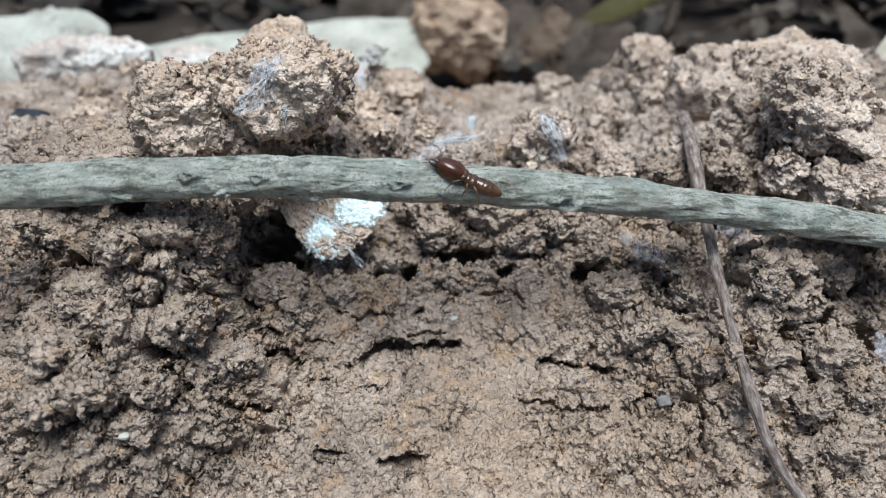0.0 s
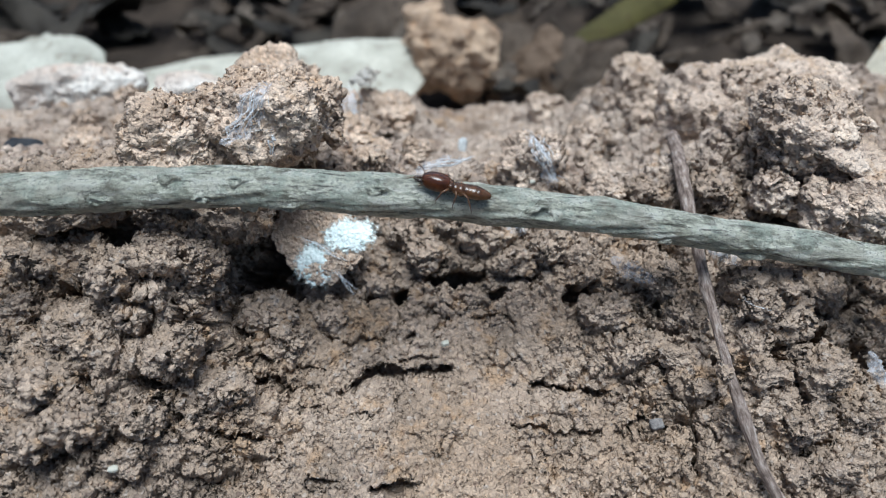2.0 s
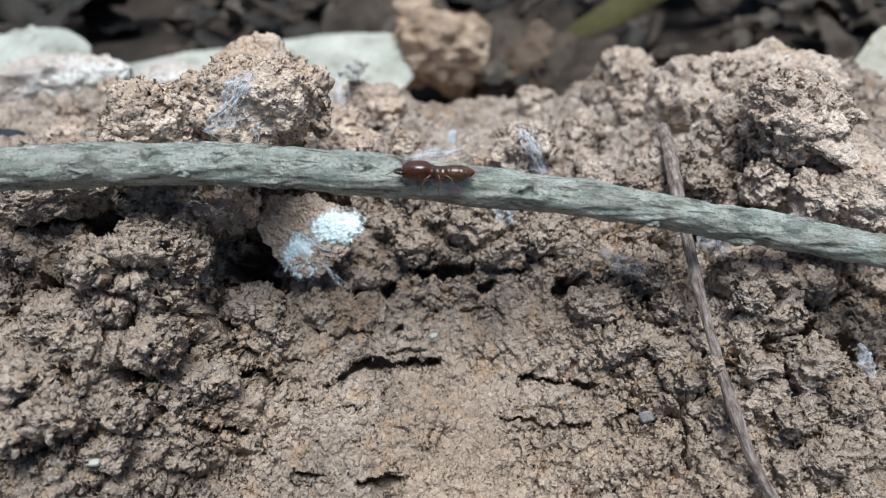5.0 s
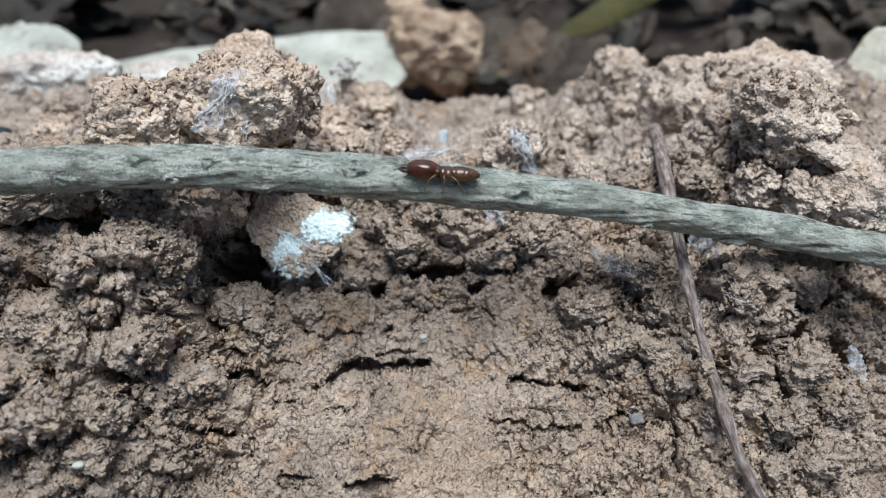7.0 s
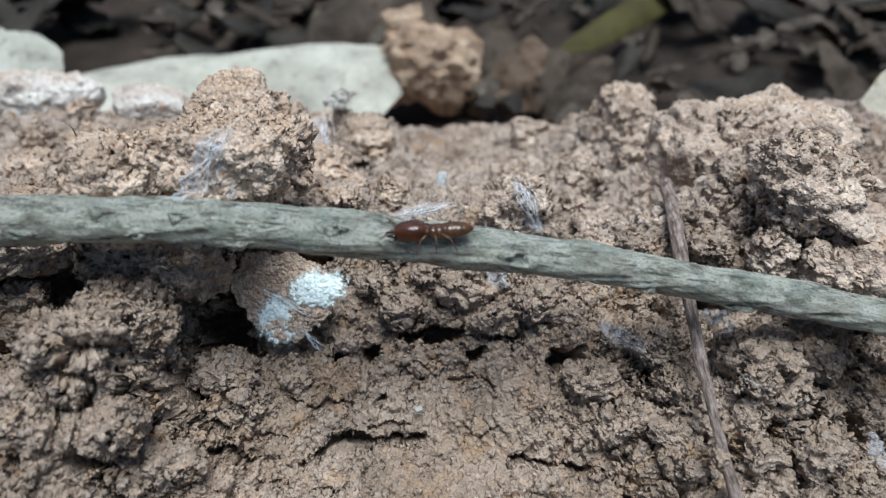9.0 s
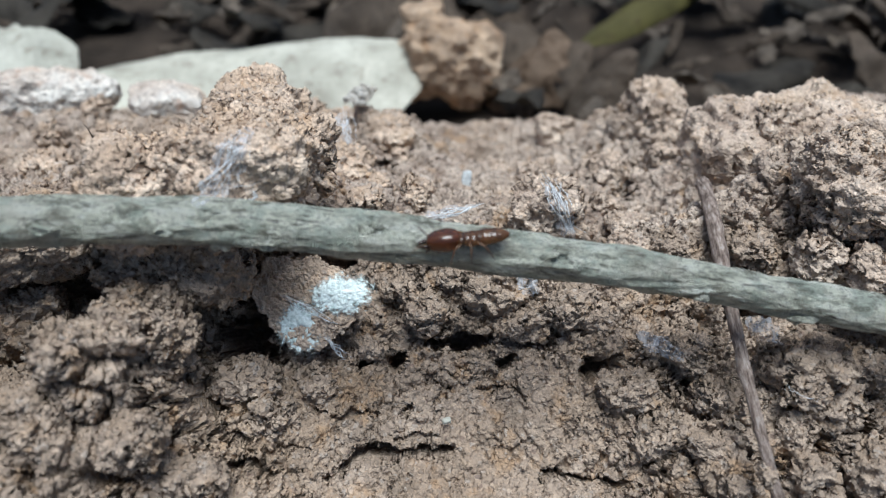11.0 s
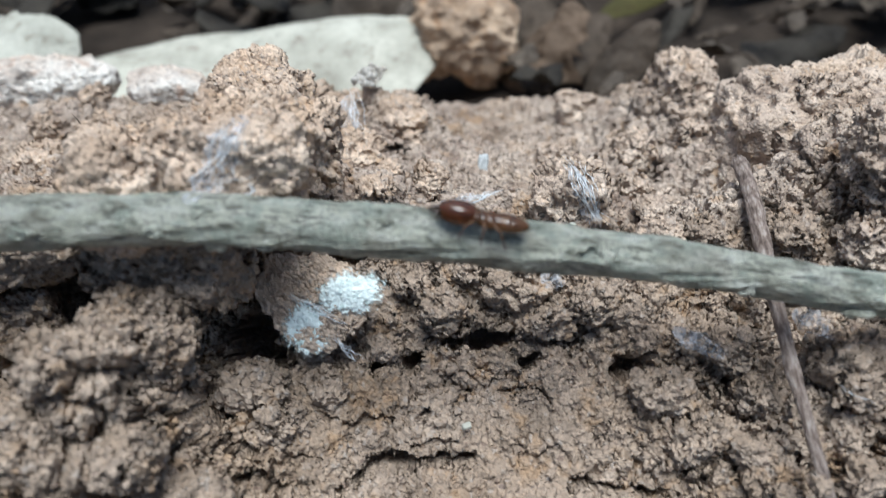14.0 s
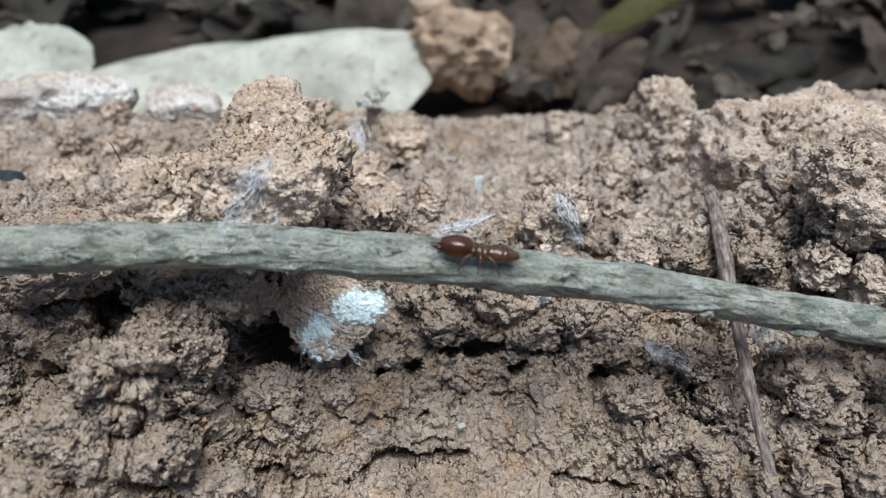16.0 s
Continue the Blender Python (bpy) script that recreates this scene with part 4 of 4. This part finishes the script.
fallen_twigs()


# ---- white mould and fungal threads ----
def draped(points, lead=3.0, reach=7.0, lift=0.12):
    """Lays a film's points (millimetres) along the camera's base line of sight onto the soil they meet."""
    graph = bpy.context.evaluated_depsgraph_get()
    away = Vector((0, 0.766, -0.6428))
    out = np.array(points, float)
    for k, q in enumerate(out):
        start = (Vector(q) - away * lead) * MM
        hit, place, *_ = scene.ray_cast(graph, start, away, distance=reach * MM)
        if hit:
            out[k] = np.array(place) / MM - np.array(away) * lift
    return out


bpy.context.view_layer.update()
def strand(points, radius, seed, bend=0.25, n=18):
    """A thin wandering thread through points."""
    rs = np.random.RandomState(seed)
    pts = np.array(points, float)
    t = np.linspace(0, len(pts) - 1, n)
    path = np.stack([np.interp(t, np.arange(len(pts)), pts[:, k]) for k in range(3)], axis=1)
    path += np.cumsum(rs.normal(0, bend * 0.2, (n, 3)), axis=0) * np.sin(np.linspace(0, math.pi, n))[:, None]
    return tube(path, radius * np.sin(np.linspace(0.25, math.pi - 0.25, n)), 5)


def mould_patch(label, at, rx, rz, seed):
    """A low fluffy white crust with a ragged rim, on a face turned to the viewer, with fine hairs."""
    ob = thing("white_mould", label, "mould", at, "mould on the soil flake")
    ob.rotation_euler = (radians(-42), 0, radians(4))
    g = np.linspace(-1.7, 1.7, 90)
    p = np.stack([np.tile(g * rx, 90), np.zeros(8100), np.repeat(g * rz, 90)], axis=1)
    d, w = crumb(p + seed, 0.5, seed)
    rr = np.hypot(p[:, 0] / rx, p[:, 2] / rz)
    p[:, 1] = -(0.30 * np.exp(-rr ** 2) + 0.10 * (d - 0.5) + 0.10 * (w - 0.5) + 0.25 * fbm(p, 1.6, seed, 4, 0.6) + 0.35)
    part("crust", p, grid_quads(90, 90), mould_material("white_mould", rx, rz), ob)
    rs = np.random.RandomState(seed)
    for i in range(40):
        t = rs.uniform(0, 2 * math.pi)
        e = np.array((math.cos(t) * rx, -0.25, math.sin(t) * rz)) * rs.uniform(0.5, 1.05)
        o = e * rs.uniform(1.05, 1.4) + rs.normal(0, 0.2, 3)
        part("thread", *strand([e * 0.8, e, o], 0.016, seed + i, 0.5, 9), SILK, ob)
    return ob


mould_patch("thick fluffy white mould on the tilted soil flake", (-9.3, 65.6, 35.8), 2.3, 1.5, 3)
mould_patch("smaller fluffy white mould on the tilted soil flake", (-13.2, 63.5, 33.4), 1.7, 1.9, 8)


def fungal_threads(label, points, count, radius, spread, seed):
    """A loose bundle of white threads that lies over the soil."""
    ob = thing("fungal_threads", label, "fungus", points[0], "fungal threads on the soil")
    rs = np.random.RandomState(seed)
    base = np.array(points, float)
    for k in range(count):
        q = base + rs.normal(0, spread, base.shape) * np.array([1, 0.4, 0.6])
        t = np.linspace(0, len(q) - 1, 9)
        q = np.stack([np.interp(t, np.arange(len(q)), q[:, c]) for c in range(3)], axis=1)
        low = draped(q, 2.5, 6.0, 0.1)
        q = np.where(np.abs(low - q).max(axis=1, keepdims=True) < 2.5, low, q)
        part("thread", *strand(q - np.array(points[0], float), 0.6 * radius * rs.uniform(0.6, 1.3), seed * 50 + k, 0.35), SILK, ob)
    return ob


def fungal_veil(label, at, slant, length, width, seed, clings=True):
    """A thin film that clings to the soil facing the viewer; slant in degrees from upright."""
    v, f, _ = leaf_sheet(length, width, 4, 0.2, seed, 1.0, 0.35, 44, 26)
    n = 44 * 26
    a = radians(90 + slant)
    u, w = v[:n, 0] - length / 2, v[:n, 1]
    side, up = u * math.cos(a) - w * math.sin(a), u * math.sin(a) + w * math.cos(a)
    at = np.array(at, float)
    p = at + side[:, None] * np.array([1, 0, 0]) + up[:, None] * np.array([0, 0.6428, 0.766])
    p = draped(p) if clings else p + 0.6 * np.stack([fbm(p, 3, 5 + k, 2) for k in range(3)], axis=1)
    for k in range(2):
        g = p.reshape(44, 26, 3)
        g[1:-1, 1:-1] = (g[1:-1, 1:-1] * 2 + g[:-2, 1:-1] + g[2:, 1:-1] + g[1:-1, :-2] + g[1:-1, 2:]) / 6
        p = g.reshape(-1, 3)
    ob = new("fungal_veil", mesh_of("fungal_veil", p - at, grid_quads(26, 44), VEIL))
    ob.location = Vector(at) * MM
    return tagged(ob, label, "fungus", "fungal veils on the soil")


fungal_veil("thin bluish-white fungal veil over the overhanging clod", (-17.2, 63.8, 52.2), -28, 8.0, 3.0, 3)
fungal_veil("thin bluish-white fungal veil beside the peaked clod", (-12.0, 91.0, 38.6), 0, 5.4, 3.2, 5, False)
fungal_veil("thin bluish fungal veil sunk between crumbs", (21.2, 59.1, 35.6), 62, 5.5, 2.0, 7)
fungal_veil("thin bluish fungal veil behind the dry stem", (31, 60.5, 36.5), 60, 4.0, 2.4, 9)
fungal_veil("small whitish fungal veil below the twig", (9.6, 67.6, 35.6), 40, 3.4, 2.4, 11)
fungal_veil("whitish fungal veil on a crumbly hump", (13.3, 75.0, 39.1), 30, 7.0, 2.2, 13)
fungal_veil("faint fungal veil stretched between crumbs", (-0.8, 71.6, 40.2), -60, 7.0, 2.0, 15)
fungal_veil("thin bluish fungal veil beside a dark hole", (45.4, 50.7, 28.8), 20, 4.0, 1.8, 17)
fungal_threads("white fungal threads over the crumbly hump", [(12.2, 79.6, 40.4), (13.4, 76.5, 39.6), (14.9, 72.6, 38.2)], 16, 0.07, 0.8, 3)
fungal_threads("white fungal threads stretched between crumbs", [(-0.5, 71.8, 40.4), (2.0, 73.8, 39.8), (4.6, 76.0, 39.0)], 9, 0.09, 0.5, 4)
fungal_threads("white fungal threads on the overhanging clod", [(-16.2, 64.8, 54.2), (-17.2, 63.6, 52.2), (-18.4, 62.4, 50.2)], 12, 0.045, 0.9, 5)
fungal_threads("white fungal threads beside the peaked clod", [(-11.4, 97.4, 38.6), (-10.8, 94.5, 36.6), (-10.6, 92.4, 35.4)], 6, 0.06, 0.6, 6)
fungal_threads("pale root hairs crossing the tilted soil flake", [(-15.2, 65.0, 36.2), (-12.4, 64.0, 35.2), (-9.6, 63.2, 34.0)], 4, 0.07, 0.2, 7)
fungal_threads("white mould strand hanging from the soil flake", [(-10.9, 63.4, 32.4), (-9.9, 62.6, 31.2), (-9.0, 61.8, 30.0)], 6, 0.08, 0.25, 8)
fungal_threads("white fungal threads sunk beside the dry stem", [(31.0, 54.2, 36.2), (32.8, 53.4, 35.4), (34.6, 53.0, 35.2)], 4, 0.03, 0.3, 9)
fungal_threads("white fungal strand hanging beside the twig", [(-15.4, 62.8, 50.6), (-15.2, 62.4, 49.4), (-15.5, 62.0, 48.4)], 3, 0.10, 0.15, 10)


def chip(label, at, size, turn, material, seed):
    """A small angular chip."""
    s, f = sphere(3)
    k = (np.abs(s) ** 7).sum(axis=1) ** (-1 / 7)
    p = s * k[:, None] * np.array(size)
    p = p + s * (gnoise(p + seed, 0.5, seed) * 0.6 * min(size))[:, None]
    ob = new("pale_chip", mesh_of("pale_chip", p, f, material))
    ob.location = Vector(at) * MM
    ob.rotation_euler = [radians(a) for a in turn]
    return tagged(ob, label, "chip", "pale chips on the bank")


chip("pale blue-white chip standing in the soil", (4.0, 91.6, 31.0), (0.6, 0.45, 1.6), (-30, 6, 0), CHIP, 1)
chip("tiny pale chip on the soil", (11.6, 71.5, 38.6), (0.3, 0.2, 0.2), (0, 20, 30), LEAF_PALE, 2)
chip("tiny pale yellow chip pressed into the soil", (1.2, 56.6, 27.4), (0.4, 0.3, 0.25), (0, 0, 20), LEAF_PALE, 3)
chip("small grey chip pressed into the soil", (22.6, 47.0, 25.2), (0.7, 0.55, 0.3), (20, 0, 10), CHIP_GREY, 4)
# Added piece standing in for a dark bluish spot in the crest's hollow.
chip("bluish-black stand-in chip for a dark spot in the crest's hollow", (-57.5, 89.5, 33.4), (2.4, 1.6, 1.1), (0, 10, 0), DARK_BIT, 6)
chip("tiny pale mould speck on the soil", (-28.7, 39.3, 30.0), (0.45, 0.3, 0.2), (0, 0, 10), LEAF_PALE, 5)


def root_hair():
    """A thin dark hair standing up from the soil, bent at its tip."""
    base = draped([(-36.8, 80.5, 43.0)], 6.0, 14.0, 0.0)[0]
    ob = thing("root_hair", "thin dark dry root hair standing up from the soil", "root", base)
    path = np.array([(0.4, -0.2, -0.6), (0.15, 0, 0.6), (-0.1, 0.2, 1.5), (-0.35, 0.4, 2.2), (-0.75, 0.5, 2.7)])
    part("hair", *tube(path, (0.09, 0.08, 0.07, 0.05, 0.02), 6), LEAF_BROWN, ob)
    return ob


def brown_seed():
    """A small round seed on the soil."""
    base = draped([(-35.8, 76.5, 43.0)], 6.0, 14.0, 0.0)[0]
    s, f = sphere(3)
    ob = new("seed", mesh_of("seed", s * np.array((0.5, 0.45, 0.4)) * (1 + 0.12 * gnoise(s * 3, 1.0, 5))[:, None], f, JAW_SHELL))
    ob.location = Vector(base + np.array([0, -0.1, 0.25])) * MM
    return tagged(ob, "small round dark brown seed on the soil", "seed")


root_hair()
brown_seed()


# ---- the termite soldier ----
def ellipsoid(at, radii, level=4, fn=None):
    s, f = sphere(level)
    p = s * np.array(radii)
    if fn is not None:
        p = fn(p, s)
    return p + np.array(at), f


def make_termite():
    """Looks along -x, back up; its origin lies where it stands."""
    ob = thing("termite", "glossy chestnut-brown termite soldier standing on the twig", "termite", (2.2, 57, 48))

    def head_shape(p, s):
        p = p * ((np.abs(s) ** 2.7).sum(axis=1) ** (-1 / 2.7))[:, None]
        p[:, 1] *= 1 - 0.22 * np.clip(-s[:, 0], 0, 1)
        p[:, 2] *= 1 - 0.15 * np.clip(-s[:, 0], 0, 1)
        return p

    head = part("head", *ellipsoid((-1.7, 0, 0.95), (1.42, 0.96, 0.84), 4, head_shape), HEAD_SHELL, ob, "dark red glossy head")
    for sgn in (-1, 1):
        path = [(-2.85, 0.38 * sgn, 0.85), (-3.2, 0.46 * sgn, 0.86), (-3.55, 0.36 * sgn, 0.86), (-3.85, 0.10 * sgn, 0.84)]
        part("mandible", *tube(path, (0.20, 0.17, 0.11, 0.02), 8), JAW_SHELL, head, "black curved jaw")
        k = np.linspace(0, 1, 16)
        path = np.stack([-2.7 - 1.5 * k, sgn * (0.55 + 1.15 * np.sin(k * 1.5)), 1.0 + 0.55 * np.sin(k * 2.4)], axis=1)
        part("antenna", *tube(path, 0.04 + 0.012 * np.sin(np.arange(16) * math.pi), 6), LEG_SHELL, head)
    part("palps", *merged([tube([(-2.7, 0.2 * g, 0.5), (-3.1, 0.3 * g, 0.35), (-3.2, 0.25 * g, 0.15)], (0.07, 0.06, 0.03), 6) for g in (-1, 1)]), LEG_SHELL, head)

    def saddle(p, s):
        p = p.copy()
        p[:, 2] += 0.12 * np.clip(np.abs(s[:, 1]), 0, 1) ** 2
        return p

    part("pronotum", *ellipsoid((-0.35, 0, 0.95), (0.45, 0.80, 0.45), 3, saddle), BODY_SHELL, ob)
    part("thorax", *merged([ellipsoid((0.15, 0, 0.82), (0.55, 0.72, 0.56), 3), ellipsoid((0.62, 0, 0.80), (0.60, 0.80, 0.60), 3)]), BODY_SHELL, ob)

    def rings(p, s):
        t = np.clip((s[:, 0] + 1) / 2, 0, 1)
        g = 1 + 0.06 * np.abs(np.sin(t * math.pi * 7)) ** 0.7 - 0.05
        p = p * np.stack([np.ones_like(g), g, g], axis=1)
        p[:, 1] *= 1 - 0.18 * t
        p[:, 2] *= 1 - 0.2 * t
        return p

    part("abdomen", *ellipsoid((1.9, 0, 0.82), (1.6, 0.86, 0.72), 5, rings), BODY_SHELL, ob, "ringed amber-brown abdomen")
    part("cerci", *merged([tube([(3.3, 0.25 * g, 0.75), (3.6, 0.35 * g, 0.7)], (0.06, 0.02), 5) for g in (-1, 1)]), LEG_SHELL, ob)
    for sgn in (-1, 1):
        for hip, knee, foot in ((-0.25, -0.95, -1.35), (0.2, 0.35, 0.25), (0.65, 1.45, 2.0)):
            path = [(hip, 0.35 * sgn, 0.6), (hip * 0.6 + knee * 0.4, 0.85 * sgn, 0.85), (knee, 1.05 * sgn, 0.6), (knee * 0.4 + foot * 0.6, 1.2 * sgn, 0.0), (foot, 1.3 * sgn, -0.4), (foot + 0.05, 1.4 * sgn, -0.6)]
            part("leg", *tube(path, (0.13, 0.10, 0.07, 0.045, 0.035, 0.025), 8), LEG_SHELL, ob)
    ob.scale = (1.02, 1.02, 1.02)
    return ob


termite = make_termite()


# ---- what moves: the twig sways, the termite sways and turns on it ----
VIEW_SIDE, VIEW_AWAY, VIEW_UP = Vector((1, 0, 0)), Vector((0, 0.766, -0.6428)), Vector((0, 0.6428, 0.766))
# seconds, shift across and up (mm), tilt and roll about its own length (degrees)
TWIG_ROWS = [
    (0.0, 1.29, -2.96, 0.0, -33), (0.5, 1.28, -1.6, -0.4, -26), (1.0, 1.41, -0.95, -0.4, -21), (1.5, 0.54, -1.38, -0.6, -14),
    (2.0, 0.41, -2.26, -0.2, -12), (2.5, 0.1, -1.7, -0.2, -12), (3.0, 0.34, -1.29, -0.5, -12), (3.5, 0.28, -1.62, -0.45, -12),
    (4.0, 0.37, -1.85, -0.3, -12), (5.2, 0.0, -1.3, -0.2, -2), (6.5, -0.4, -0.79, -0.1, 8), (7.0, 0.5, -1.48, -0.3, -14), (7.5, -0.48, -1.44, -0.3, -9),
    (8.0, -1.0, -1.2, -0.35, -4), (8.5, -0.53, -0.5, -0.25, -3), (9.0, -0.64, -0.11, -0.3, -12), (10.2, -0.3, 0.0, -0.1, -4), (11.3, 0.0, 0.0, 0.0, 0), (16.0, 0.0, 0.0, 0.0, 0),
]
# seconds, place (mm), heading in the plane that faces the viewer (degrees), lift of the body above the twig's middle (mm)
TERMITE_ROWS = [
    (0.0, 2.21, 55.78, 46.69, 154.5, 0.02), (0.5, 2.34, 56.75, 47.83, 154.4, 0.05), (1.0, 2.37, 57.31, 48.5, 162.2, 0.25),
    (1.5, 2.31, 57.53, 48.77, 164.4, 1.15), (2.0, 2.26, 56.8, 47.89, 165.1, 0.99), (2.5, 1.98, 56.8, 47.93, 170.6, 0.46),
    (3.0, 2.72, 57.44, 48.62, 161.9, 0.98), (3.5, 2.48, 56.99, 48.1, 176.9, 0.61), (4.0, 1.69, 56.55, 47.67, 175.2, 0.22),
    (6.5, 2.31, 58.03, 49.36, 184.4, 1.54), (7.0, 3.12, 57.13, 48.2, 175.0, 0.71), (7.5, 2.08, 56.54, 47.61, 198.3, -0.16),
    (8.0, 1.72, 57.0, 48.2, 194.1, 0.36), (8.5, 2.03, 57.57, 48.84, 193.6, 0.48), (9.0, 2.09, 58.06, 49.43, 185.0, 0.9),
    (11.5, 2.45, 57.92, 49.22, 190.0, 0.54), (12.0, 2.69, 57.77, 49.01, 201.7, 0.3), (12.5, 2.78, 57.47, 48.64, 209.1, -0.16),
    (13.0, 2.61, 57.59, 48.81, 203.4, 0.03), (13.5, 2.51, 58.68, 50.11, 159.2, 1.71), (14.0, 2.11, 58.67, 50.14, 168.4, 1.69),
    (14.5, 2.32, 58.57, 50.01, 168.3, 1.55), (15.0, 2.16, 58.28, 49.68, 174.4, 1.1), (15.5, 2.14, 58.75, 50.24, 167.3, 1.82),
    (16.0, 2.14, 58.55, 50.0, 171.8, 1.51),
]


def motions():
    at = Vector(TWIG_AT) * MM
    rows = []
    for t, dx, du, tilt, roll in TWIG_ROWS:
        m = Matrix.Translation(at + (VIEW_SIDE * dx + VIEW_UP * du) * MM) @ Matrix.Rotation(radians(-tilt), 4, VIEW_AWAY) @ Matrix.Rotation(radians(-roll), 4, "X")
        rows.append((t, m))
    walk(twig, rows)
    rows = []
    for t, x, y, z, heading, lift in TERMITE_ROWS:
        a = radians(heading)
        ahead = VIEW_SIDE * math.cos(a) + VIEW_UP * math.sin(a)
        up = (VIEW_UP * (0.8 + 0.25 * lift) - VIEW_AWAY * 0.6)
        side = up.cross(-ahead).normalized()
        up = (-ahead).cross(side).normalized()
        turn = Matrix((-ahead, side, up)).transposed().to_4x4()
        rows.append((t, Matrix.Translation(Vector((x, y, z)) * MM - up * 0.8 * MM) @ turn))
    walk(termite, rows)


motions()
